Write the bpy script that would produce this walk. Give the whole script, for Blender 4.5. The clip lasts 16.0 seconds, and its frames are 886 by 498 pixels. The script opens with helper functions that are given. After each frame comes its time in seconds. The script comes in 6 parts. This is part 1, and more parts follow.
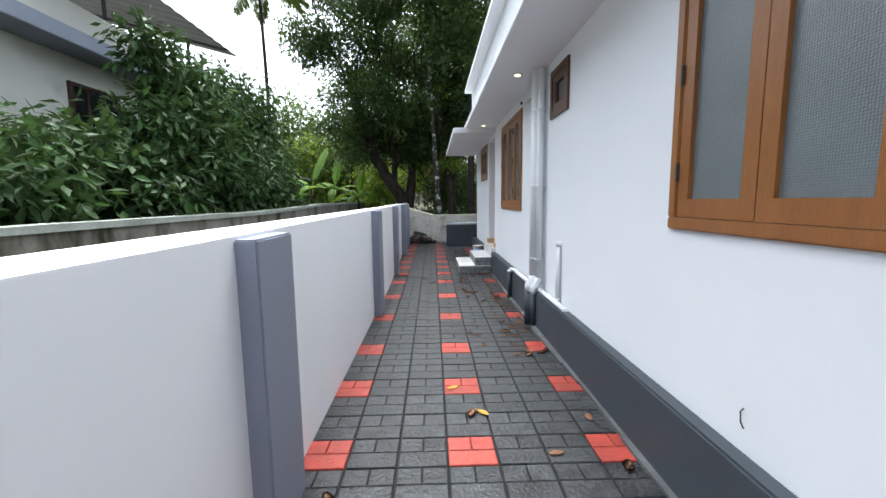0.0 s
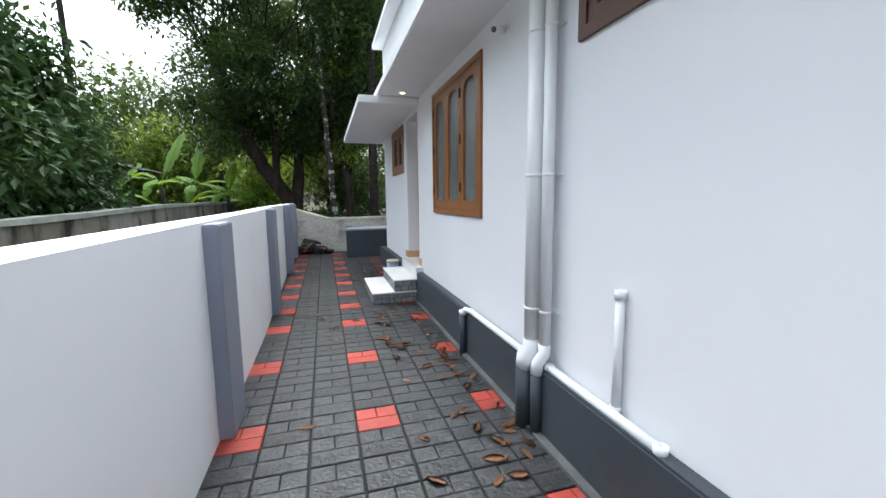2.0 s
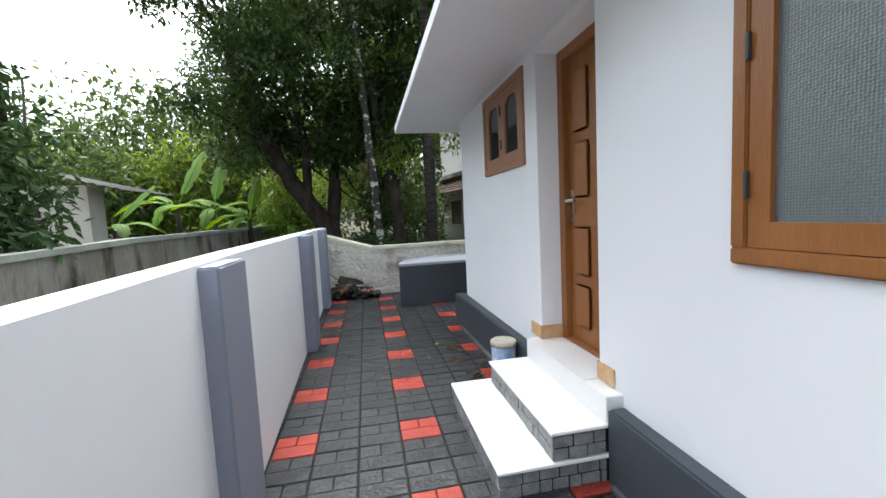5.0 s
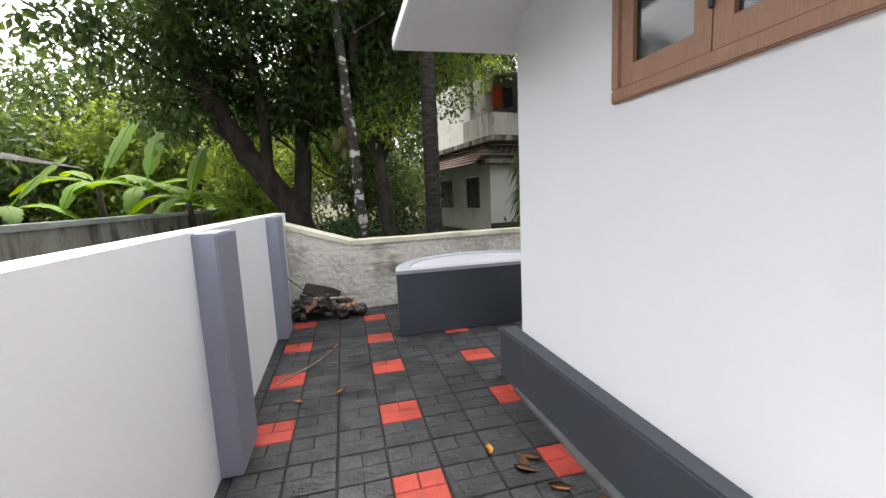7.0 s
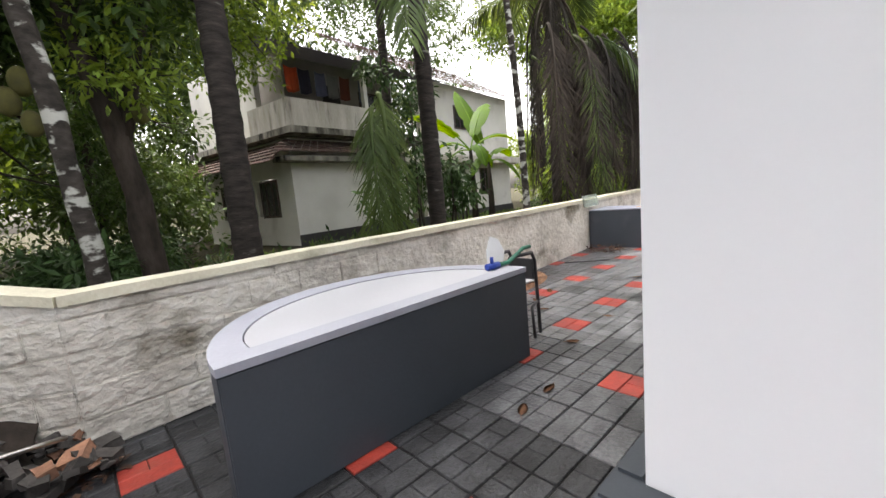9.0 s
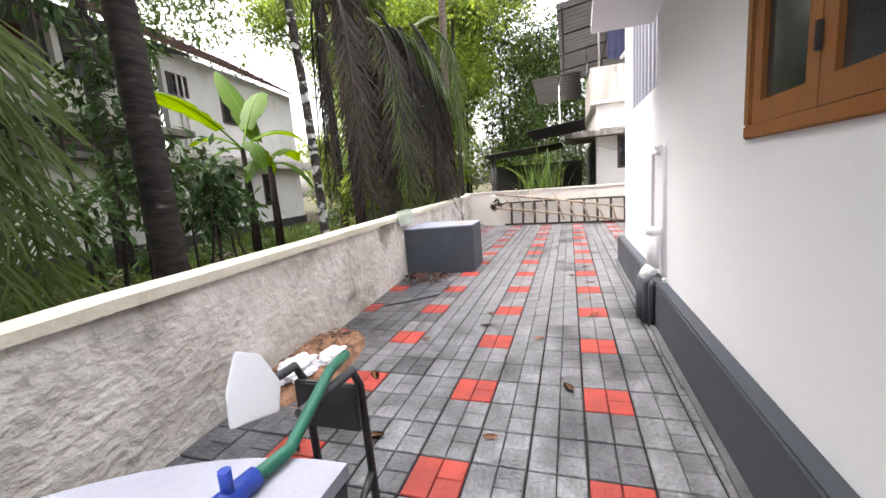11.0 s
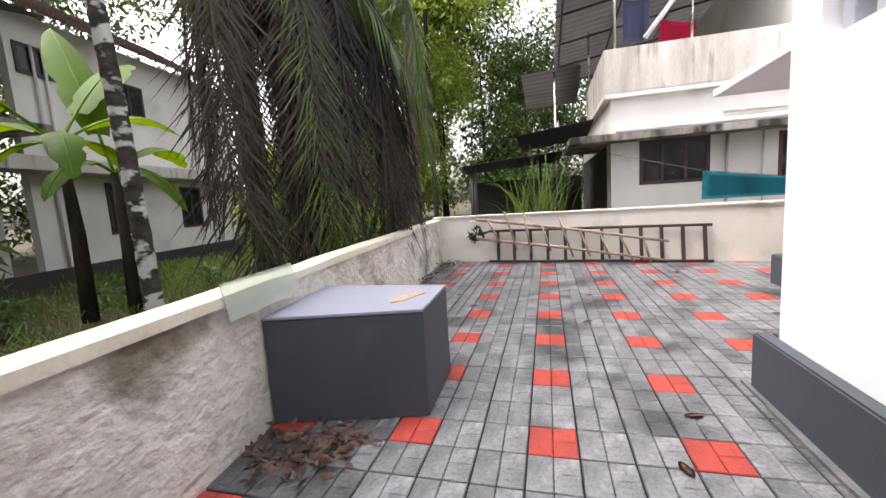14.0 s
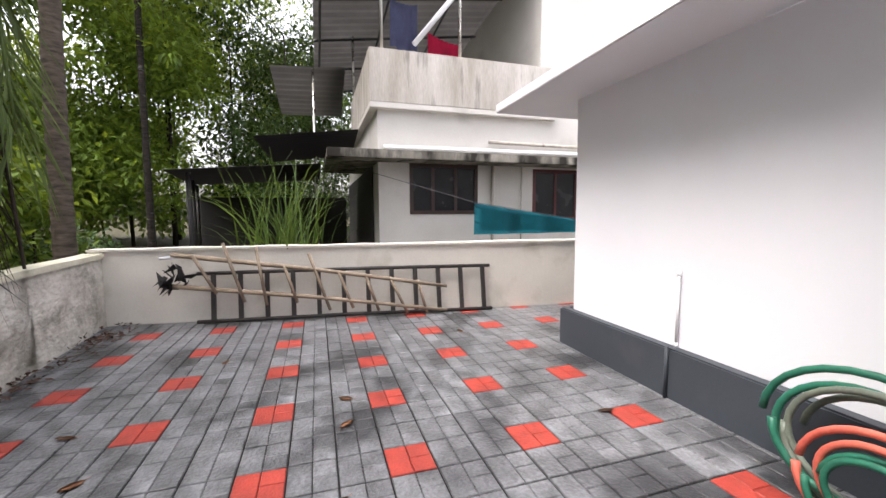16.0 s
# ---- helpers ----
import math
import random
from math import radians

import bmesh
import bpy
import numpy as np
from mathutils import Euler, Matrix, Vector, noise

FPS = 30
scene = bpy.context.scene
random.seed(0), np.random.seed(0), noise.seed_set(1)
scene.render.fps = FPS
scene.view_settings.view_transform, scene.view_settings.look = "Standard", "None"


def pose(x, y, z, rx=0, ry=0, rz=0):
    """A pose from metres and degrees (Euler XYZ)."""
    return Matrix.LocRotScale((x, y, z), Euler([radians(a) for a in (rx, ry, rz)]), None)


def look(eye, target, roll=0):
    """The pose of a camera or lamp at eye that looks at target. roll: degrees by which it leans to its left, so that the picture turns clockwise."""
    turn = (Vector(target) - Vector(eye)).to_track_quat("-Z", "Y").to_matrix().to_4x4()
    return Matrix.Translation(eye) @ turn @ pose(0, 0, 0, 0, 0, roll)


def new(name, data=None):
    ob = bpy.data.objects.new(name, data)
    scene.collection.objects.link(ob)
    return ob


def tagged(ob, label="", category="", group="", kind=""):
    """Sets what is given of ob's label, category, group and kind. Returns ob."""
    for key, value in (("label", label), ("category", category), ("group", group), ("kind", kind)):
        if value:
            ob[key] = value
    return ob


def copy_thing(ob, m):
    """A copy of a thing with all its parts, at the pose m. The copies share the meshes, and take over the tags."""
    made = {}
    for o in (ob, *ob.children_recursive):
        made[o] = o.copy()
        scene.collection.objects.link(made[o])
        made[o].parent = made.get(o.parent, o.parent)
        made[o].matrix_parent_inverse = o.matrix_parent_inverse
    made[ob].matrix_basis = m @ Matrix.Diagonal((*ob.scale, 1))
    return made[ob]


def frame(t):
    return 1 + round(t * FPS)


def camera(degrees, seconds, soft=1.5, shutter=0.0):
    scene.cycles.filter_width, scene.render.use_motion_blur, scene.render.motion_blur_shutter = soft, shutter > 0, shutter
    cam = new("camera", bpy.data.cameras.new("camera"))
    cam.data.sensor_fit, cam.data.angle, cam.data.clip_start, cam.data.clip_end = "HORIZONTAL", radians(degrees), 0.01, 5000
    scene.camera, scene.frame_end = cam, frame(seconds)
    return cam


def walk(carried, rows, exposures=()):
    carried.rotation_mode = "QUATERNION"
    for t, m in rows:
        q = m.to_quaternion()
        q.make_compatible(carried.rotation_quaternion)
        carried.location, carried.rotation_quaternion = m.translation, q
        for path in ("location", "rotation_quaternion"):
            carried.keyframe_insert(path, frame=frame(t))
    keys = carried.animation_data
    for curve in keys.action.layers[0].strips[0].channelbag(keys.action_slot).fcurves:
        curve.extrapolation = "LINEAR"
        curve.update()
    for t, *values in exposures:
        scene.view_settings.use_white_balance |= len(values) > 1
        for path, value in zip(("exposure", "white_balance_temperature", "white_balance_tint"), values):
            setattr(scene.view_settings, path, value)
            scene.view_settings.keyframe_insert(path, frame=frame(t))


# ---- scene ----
cam = camera(96.1, 16.0)
PATH = [
    (0, (-0.014, 1.752, 1.413), (0.035, 3.737, 1.172), -0.7),
    (0.5, (-0.093, 2.36, 1.427), (0.375, 4.285, 1.154), -0.3),
    (1, (-0.107, 2.867, 1.391), (0.456, 4.757, 1.056), -0.3),
    (1.5, (-0.108, 3.476, 1.403), (0.446, 5.371, 1.081), -0.4),
    (2, (-0.085, 4.032, 1.432), (0.477, 5.935, 1.179), -0.6),
    (2.5, (-0.026, 4.654, 1.479), (0.547, 6.56, 1.284), -1.0),
    (3, (-0.016, 5.278, 1.486), (0.562, 7.182, 1.291), -1.3),
    (3.5, (0.017, 5.863, 1.458), (0.58, 7.772, 1.252), -1.7),
    (4, (-0.115, 6.467, 1.469), (0.406, 8.387, 1.266), -2.2),
    (4.2, (-0.138, 6.683, 1.503), (0.361, 8.61, 1.306), -2.4),
    (6.3, (-0.005, 9.023, 1.441), (0.22, 11.005, 1.291), -2.63),
    (6.5, (-0.078, 9.275, 1.469), (0.252, 11.238, 1.28), -2.87),
    (7, (-0.088, 9.941, 1.454), (0.38, 11.868, 1.196), -2.55),
    (7.5, (-0.145, 10.606, 1.439), (0.516, 12.474, 1.169), -2.51),
    (8, (-0.103, 11.217, 1.332), (0.712, 13.033, 1.14), -2.9),
    (8.5, (-0.171, 11.792, 1.301), (0.903, 13.469, 1.117), -3.6),
    (9, (0.06, 12.323, 1.313), (1.415, 13.766, 1.031), -5.1),
    (9.5, (0.38, 12.777, 1.352), (1.982, 13.929, 1.028), -6.6),
    (10, (0.789, 13.053, 1.352), (2.616, 13.79, 1.007), -8.2),
    (10.2, (0.991, 13.166, 1.33), (2.864, 13.793, 1.015), -7.4),
    (12.3, (3.115, 13.74, 1.414), (4.957, 14.455, 1.102), -0.2),
    (12.5, (3.365, 13.755, 1.368), (5.19, 14.521, 1.082), -1.1),
    (13, (4.004, 13.904, 1.386), (5.789, 14.761, 1.102), -2.8),
    (13.5, (4.624, 14.056, 1.384), (6.493, 14.722, 1.137), -4.0),
    (14, (5.244, 14.138, 1.4), (7.162, 14.649, 1.152), -3.7),
    (14.5, (5.872, 14.178, 1.391), (7.854, 14.377, 1.214), -2.7),
    (15, (6.528, 14.006, 1.488), (8.524, 13.88, 1.431), -3.0),
    (15.5, (7.188, 13.935, 1.518), (9.141, 13.506, 1.496), -3.5),
    (16, (7.681, 13.803, 1.436), (9.582, 13.205, 1.26), -0.3),
]
walk(cam, [(t, look(eye, target, roll)) for t, eye, target, roll in PATH],
     exposures=[(0.0, 1.54, 6000, 4), (4.2, 1.64, 6050, 4), (6.5, 2.15, 6600, 8), (9.0, 2.2, 6850, 12), (9.6, 2.15, 6800, 13), (10.2, 2.52, 6600, 14), (12.5, 2.34, 6650, 16), (14.5, 1.86, 6650, 16), (16.0, 1.64, 6550, 16)])

# ---- light: bright overcast sky with a soft high sun ----
world = bpy.data.worlds.new("sky")
scene.world = world
world.use_nodes = True
sky = world.node_tree.nodes.new("ShaderNodeTexSky")
sky.sky_type, sky.sun_disc = "NISHITA", False
sky.sun_elevation, sky.sun_rotation = radians(66), radians(350)
sky.air_density, sky.dust_density, sky.ozone_density = 1.2, 6.0, 1.0
back = world.node_tree.nodes["Background"]
back.inputs["Strength"].default_value = 0.15
cloud = world.node_tree.nodes.new("ShaderNodeHueSaturation")
cloud.inputs["Saturation"].default_value, cloud.inputs["Value"].default_value = 0.3, 1.35
world.node_tree.links.new(sky.outputs["Color"], cloud.inputs["Color"])
world.node_tree.links.new(cloud.outputs["Color"], back.inputs["Color"])
sun = new("sun", bpy.data.lights.new("sun", "SUN"))
sun.data.energy, sun.data.angle, sun.data.color = 0.7, radians(40), (1.0, 0.96, 0.9)
sun.matrix_world = look((-2.4, 26.0, 32), (0, 12, 0))

# ---- materials ----
def mat(name, a, b=None, rough=0.6, scale=4.0, fine=60.0, bump=0.15, metal=0.0, spec=0.4, fine_mix=0.25,
        stretch=(1, 1, 1), island=0.0, obj=0.0, stain=None, stain_scale=1.5, stain_cut=(0.55, 0.75), depth=0.01):
    """A surface with slow blotches, fine grain, optional stains and piece-by-piece variation."""
    m = bpy.data.materials.new(name)
    m.use_nodes = True
    nt, nodes = m.node_tree, m.node_tree.nodes
    link = nt.links.new
    bsdf = nodes["Principled BSDF"]
    b = b or tuple(c * 0.8 for c in a)
    tc = nodes.new("ShaderNodeTexCoord")
    mp = nodes.new("ShaderNodeMapping")
    mp.inputs["Scale"].default_value = stretch
    link(tc.outputs["Object"], mp.inputs["Vector"])

    def noise_tex(s, detail):
        n = nodes.new("ShaderNodeTexNoise")
        n.inputs["Scale"].default_value, n.inputs["Detail"].default_value = s, detail
        link(mp.outputs["Vector"], n.inputs["Vector"])
        return n

    n1, n2 = noise_tex(scale, 6), noise_tex(fine, 4)
    ramp = nodes.new("ShaderNodeValToRGB")
    ramp.color_ramp.elements[0].position, ramp.color_ramp.elements[1].position = 0.3, 0.7
    ramp.color_ramp.elements[0].color, ramp.color_ramp.elements[1].color = (*b, 1), (*a, 1)
    link(n1.outputs["Fac"], ramp.inputs["Fac"])
    grain = nodes.new("ShaderNodeMix")
    grain.data_type, grain.blend_type = "RGBA", "OVERLAY"
    grain.inputs["Factor"].default_value = fine_mix
    link(ramp.outputs["Color"], grain.inputs["A"])
    link(n2.outputs["Fac"], grain.inputs["B"])
    colour = grain.outputs["Result"]
    if stain:
        n3 = noise_tex(stain_scale, 8)
        cut = nodes.new("ShaderNodeMapRange")
        cut.inputs["From Min"].default_value, cut.inputs["From Max"].default_value = stain_cut
        link(n3.outputs["Fac"], cut.inputs["Value"])
        mx = nodes.new("ShaderNodeMix")
        mx.data_type = "RGBA"
        mx.inputs["B"].default_value = (*stain, 1)
        link(cut.outputs["Result"], mx.inputs["Factor"])
        link(colour, mx.inputs["A"])
        colour = mx.outputs["Result"]
    if island or obj:
        geo, info = nodes.new("ShaderNodeNewGeometry"), nodes.new("ShaderNodeObjectInfo")
        total = nodes.new("ShaderNodeMath")
        total.operation = "MULTIPLY_ADD"
        total.inputs[1].default_value = island
        link(geo.outputs["Random Per Island"], total.inputs[0])
        o2 = nodes.new("ShaderNodeMath")
        o2.operation = "MULTIPLY_ADD"
        o2.inputs[1].default_value, o2.inputs[2].default_value = obj, 1.0 - 0.5 * (island + obj)
        link(info.outputs["Random"], o2.inputs[0])
        link(o2.outputs["Value"], total.inputs[2])
        hsv = nodes.new("ShaderNodeHueSaturation")
        link(total.outputs["Value"], hsv.inputs["Value"])
        link(colour, hsv.inputs["Color"])
        colour = hsv.outputs["Color"]
    link(colour, bsdf.inputs["Base Color"])
    rr = nodes.new("ShaderNodeMapRange")
    rr.inputs["To Min"].default_value, rr.inputs["To Max"].default_value = max(0.02, rough - 0.12), min(1, rough + 0.12)
    link(n1.outputs["Fac"], rr.inputs["Value"])
    link(rr.outputs["Result"], bsdf.inputs["Roughness"])
    bsdf.inputs["Metallic"].default_value = metal
    bsdf.inputs["Specular IOR Level"].default_value = spec
    if bump:
        bp = nodes.new("ShaderNodeBump")
        bp.inputs["Strength"].default_value, bp.inputs["Distance"].default_value = bump, depth
        link(n2.outputs["Fac"], bp.inputs["Height"])
        link(bp.outputs["Normal"], bsdf.inputs["Normal"])
    return m


def leaf_mat(name, a, b, rough=0.45, through_light=0.38):
    m = mat(name, a, b, rough, 0.7, 20, 0.0, island=0.8, fine_mix=0.1, spec=0.18)
    nodes, link = m.node_tree.nodes, m.node_tree.links.new
    bsdf = nodes["Principled BSDF"]
    tr = nodes.new("ShaderNodeBsdfTranslucent")
    hs = nodes.new("ShaderNodeHueSaturation")
    hs.inputs["Hue"].default_value, hs.inputs["Saturation"].default_value, hs.inputs["Value"].default_value = 0.47, 1.1, 1.8
    src = bsdf.inputs["Base Color"].links[0].from_socket
    link(src, hs.inputs["Color"])
    link(hs.outputs["Color"], tr.inputs["Color"])
    mx = nodes.new("ShaderNodeMixShader")
    mx.inputs["Fac"].default_value = through_light
    link(bsdf.outputs["BSDF"], mx.inputs[1])
    link(tr.outputs["BSDF"], mx.inputs[2])
    link(mx.outputs["Shader"], nodes["Material Output"].inputs["Surface"])
    return m


def glass_mat(name, tint, rough, transmission, bump=0.0, fine=150):
    m = mat(name, tint, tuple(c * 0.9 for c in tint), rough, 3, fine, bump, spec=0.5)
    m.node_tree.nodes["Principled BSDF"].inputs["Transmission Weight"].default_value = transmission
    return m


WHITE = mat("white_wall_paint", (0.83, 0.84, 0.86), (0.79, 0.80, 0.83), 0.75, 0.9, 60, 0.03, fine_mix=0.04, spec=0.25,
            stain=(0.70, 0.71, 0.73), stain_scale=0.8, stain_cut=(0.62, 0.85))
SOFFIT = mat("white_ceiling_paint", (0.74, 0.74, 0.75), (0.70, 0.70, 0.72), 0.8, 1.5, 90, 0.08, fine_mix=0.04, spec=0.2)
GREY = mat("dark_grey_paint", (0.054, 0.064, 0.077), (0.042, 0.050, 0.061), 0.55, 1.2, 70, 0.12, fine_mix=0.1,
           stain=(0.075, 0.08, 0.09), stain_scale=2.2, stain_cut=(0.6, 0.85))
PILLAR = mat("blue_grey_paint", (0.25, 0.265, 0.325), (0.22, 0.235, 0.29), 0.65, 1.2, 80, 0.1, fine_mix=0.06)
LEDGE = mat("pale_grey_paint", (0.36, 0.37, 0.42), (0.30, 0.31, 0.36), 0.6, 2.0, 60, 0.1, fine_mix=0.08)
TANKTOP = mat("white_cement_cover", (0.43, 0.44, 0.465), (0.38, 0.39, 0.415), 0.5, 2, 60, 0.06, fine_mix=0.05)
CONC = mat("weathered_concrete", (0.70, 0.67, 0.60), (0.47, 0.44, 0.385), 0.9, 2.4, 15, 1.0, fine_mix=0.4, spec=0.2, stretch=(0.9, 0.9, 1.15), depth=0.03,
           stain=(0.17, 0.15, 0.11), stain_scale=1.5, stain_cut=(0.56, 0.70))
COPING = mat("pale_coping", (0.68, 0.65, 0.52), (0.54, 0.51, 0.39), 0.85, 2.5, 40, 0.4, fine_mix=0.2, spec=0.2,
             stain=(0.20, 0.20, 0.12), stain_scale=3.0, stain_cut=(0.6, 0.85))
PLASTER = mat("smooth_cement_wall", (0.74, 0.71, 0.64), (0.62, 0.59, 0.53), 0.85, 1.3, 40, 0.25, fine_mix=0.15, spec=0.2,
              stain=(0.36, 0.33, 0.25), stain_scale=1.7, stain_cut=(0.58, 0.85))
OLDWALL = mat("mossy_grey_wall", (0.27, 0.255, 0.225), (0.15, 0.135, 0.105), 0.95, 1.0, 25, 0.7, fine_mix=0.3, spec=0.15,
              stretch=(1, 1.6, 0.5), stain=(0.035, 0.03, 0.02), stain_scale=2.2, stain_cut=(0.5, 0.68))
OLDTOP = mat("lichened_wall_top", (0.36, 0.38, 0.34), (0.24, 0.25, 0.22), 0.95, 2.5, 30, 0.5, fine_mix=0.25, spec=0.15)
PAVER = mat("dark_paver", (0.047, 0.049, 0.053), (0.013, 0.0135, 0.015), 0.45, 6, 42, 1.0, fine_mix=0.8, spec=0.32,
            island=0.55, obj=0.3, stain=(0.014, 0.015, 0.016), stain_scale=1.3, stain_cut=(0.50, 0.66))
# Yard copy of the grey paver: open-sky light and sheen put into its colour.
SKYLITPAVER = mat("skylit_grey_paver", (0.19, 0.196, 0.208), (0.064, 0.066, 0.070), 0.34, 6, 42, 1.0, fine_mix=0.7, spec=0.8,
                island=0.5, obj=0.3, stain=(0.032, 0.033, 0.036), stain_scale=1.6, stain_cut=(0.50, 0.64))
# Mid tone: damp by the back wall, and the step from lane to yard.
DAMPMIDPAVER = mat("damp_midtone_paver", (0.105, 0.108, 0.115), (0.034, 0.035, 0.038), 0.36, 6, 42, 1.0, fine_mix=0.75, spec=0.5,
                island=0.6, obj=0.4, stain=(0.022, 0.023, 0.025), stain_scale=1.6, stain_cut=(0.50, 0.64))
REDPAVER = mat("red_paver", (0.37, 0.046, 0.030), (0.20, 0.026, 0.018), 0.55, 6, 55, 0.5, fine_mix=0.3, spec=0.4,
               island=0.22, obj=0.2, stain=(0.18, 0.05, 0.035), stain_scale=3.0, stain_cut=(0.6, 0.82))
JOINT = mat("paver_joint_sand", (0.012, 0.012, 0.012), (0.006, 0.006, 0.006), 0.95, 5, 80, 0.4)
SCREED = mat("cement_edge_screed", (0.12, 0.124, 0.13), (0.065, 0.067, 0.07), 0.8, 5, 60, 0.5, fine_mix=0.3)
WOOD = mat("varnished_wood", (0.31, 0.125, 0.035), (0.24, 0.09, 0.024), 0.4, 3, 45, 0.1, stretch=(3, 3, 0.35), fine_mix=0.3, spec=0.45)
PALEWOOD = mat("pale_varnished_wood", (0.36, 0.19, 0.115), (0.29, 0.145, 0.085), 0.45, 3, 45, 0.1, stretch=(3, 3, 0.35), fine_mix=0.3)
DARKWOOD = mat("dark_wood", (0.11, 0.045, 0.025), (0.07, 0.028, 0.016), 0.5, 3, 45, 0.1, stretch=(3, 3, 0.35), fine_mix=0.3)
BROWNWIN = mat("old_brown_window", (0.06, 0.035, 0.028), (0.035, 0.02, 0.018), 0.6, 5, 40, 0.1)
FROST = glass_mat("dotted_frosted_glass", (0.26, 0.29, 0.30), 0.16, 0.45, 0.22, 170)
dots = FROST.node_tree.nodes.new("ShaderNodeTexVoronoi")
dots.inputs["Scale"].default_value, dots.inputs["Randomness"].default_value = 105, 0.25
FROST.node_tree.links.new(FROST.node_tree.nodes["Mapping"].outputs["Vector"], dots.inputs["Vector"])
FROST.node_tree.links.new(dots.outputs["Distance"], FROST.node_tree.nodes["Bump"].inputs["Height"])
CLEAR = glass_mat("dark_clear_glass", (0.05, 0.055, 0.06), 0.03, 0.3)
BLACKGLASS = mat("unlit_window_opening", (0.02, 0.022, 0.024), (0.012, 0.012, 0.014), 0.25, 3, 40, 0.0)
PVC = mat("white_pipe_plastic", (0.80, 0.81, 0.82), (0.74, 0.75, 0.77), 0.4, 4, 60, 0.03, fine_mix=0.05)
STEEL = mat("brushed_steel", (0.62, 0.60, 0.56), (0.5, 0.48, 0.45), 0.28, 4, 90, 0.05, metal=1.0)
DARKSTEEL = mat("dark_steel", (0.10, 0.10, 0.105), (0.06, 0.06, 0.065), 0.5, 4, 60, 0.1, metal=0.6)
TILE_WHITE = mat("white_glazed_step_tile", (0.80, 0.79, 0.78), (0.76, 0.75, 0.75), 0.2, 2, 50, 0.02, fine_mix=0.05, spec=0.5)
TILE_STONE = mat("grey_stone_cladding", (0.26, 0.265, 0.27), (0.14, 0.145, 0.15), 0.6, 12, 70, 0.5, fine_mix=0.4, island=0.4)
TILE_MARBLE = mat("tan_marble_skirting", (0.52, 0.30, 0.14), (0.66, 0.44, 0.24), 0.25, 9, 40, 0.02, fine_mix=0.2)
BARK = mat("dark_bark", (0.055, 0.044, 0.036), (0.020, 0.016, 0.013), 0.95, 5, 18, 1.0, stretch=(1, 1, 0.4), fine_mix=0.5, spec=0.15)
PALMBARK = mat("ringed_palm_bark", (0.040, 0.034, 0.029), (0.012, 0.010, 0.009), 0.95, 7, 16, 1.0, stretch=(0.7, 0.7, 2.6), fine_mix=0.5,
               spec=0.15, stain=(0.17, 0.17, 0.15), stain_scale=3.5, stain_cut=(0.66, 0.76))
LICHENBARK = mat("lichen_spotted_bark", (0.060, 0.052, 0.045), (0.022, 0.019, 0.016), 0.95, 7, 16, 1.0, stretch=(0.9, 0.9, 1.6), fine_mix=0.5, spec=0.15,
                 stain=(0.40, 0.40, 0.36), stain_scale=5, stain_cut=(0.53, 0.60))
TANBARK = mat("tan_palm_bark", (0.15, 0.12, 0.095), (0.05, 0.04, 0.032), 0.95, 7, 16, 1.0, stretch=(0.7, 0.7, 2.6), fine_mix=0.5, spec=0.15)
LEAF = leaf_mat("tree_leaf", (0.058, 0.098, 0.026), (0.020, 0.040, 0.012), 0.4, 0.36)
LEAF_MID = leaf_mat("woodland_leaf", (0.085, 0.135, 0.035), (0.035, 0.062, 0.017), 0.45, 0.22)
LEAF_BRIGHT = leaf_mat("sunlit_leaf", (0.17, 0.25, 0.042), (0.075, 0.13, 0.024))
LEAF_SHRUB = leaf_mat("shrub_leaf", (0.060, 0.112, 0.034), (0.020, 0.042, 0.014), 0.55, 0.16)
LEAF_BANANA = leaf_mat("banana_leaf", (0.17, 0.33, 0.020), (0.08, 0.18, 0.012), 0.6)
FROND = leaf_mat("coconut_frond", (0.085, 0.12, 0.030), (0.035, 0.06, 0.016), 0.4, 0.22)
FROND_DRY = leaf_mat("dry_coconut_frond", (0.066, 0.052, 0.041), (0.015, 0.012, 0.0095), 0.65, 0.08)
GRASS = leaf_mat("grass_blade", (0.10, 0.16, 0.04), (0.05, 0.09, 0.025))
SOIL = mat("leafy_soil", (0.055, 0.045, 0.026), (0.025, 0.028, 0.012), 0.95, 0.8, 30, 0.9, fine_mix=0.5, spec=0.1)
DRYLEAF = mat("dry_leaf", (0.34, 0.165, 0.075), (0.17, 0.075, 0.04), 0.7, 9, 50, 0.2, island=0.9, obj=0.9, fine_mix=0.3)
YELLOWLEAF = mat("yellow_leaf", (0.72, 0.42, 0.06), (0.6, 0.3, 0.05), 0.6, 9, 50, 0.2)
OLDPAINT = mat("old_cream_wall", (0.68, 0.66, 0.62), (0.56, 0.54, 0.50), 0.85, 0.8, 30, 0.15, fine_mix=0.12, spec=0.2,
               stain=(0.30, 0.28, 0.24), stain_scale=0.9, stain_cut=(0.6, 0.9))
MOULDY = mat("rain_streaked_parapet", (0.56, 0.53, 0.49), (0.36, 0.33, 0.28), 0.9, 1.4, 20, 0.2, stretch=(2.5, 2.5, 0.4), fine_mix=0.25,
             spec=0.15, stain=(0.07, 0.06, 0.05), stain_scale=2.0, stain_cut=(0.58, 0.78))
MOULDLEDGE = mat("black_moulded_concrete", (0.34, 0.32, 0.28), (0.13, 0.12, 0.10), 0.9, 2.2, 20, 0.3, stretch=(1.5, 1.5, 0.5), fine_mix=0.3,
                 spec=0.15, stain=(0.035, 0.032, 0.027), stain_scale=2.4, stain_cut=(0.47, 0.64))
ROOFTILE = mat("old_roof_tile", (0.14, 0.085, 0.07), (0.07, 0.05, 0.045), 0.9, 2, 30, 0.5, fine_mix=0.4, island=0.5)
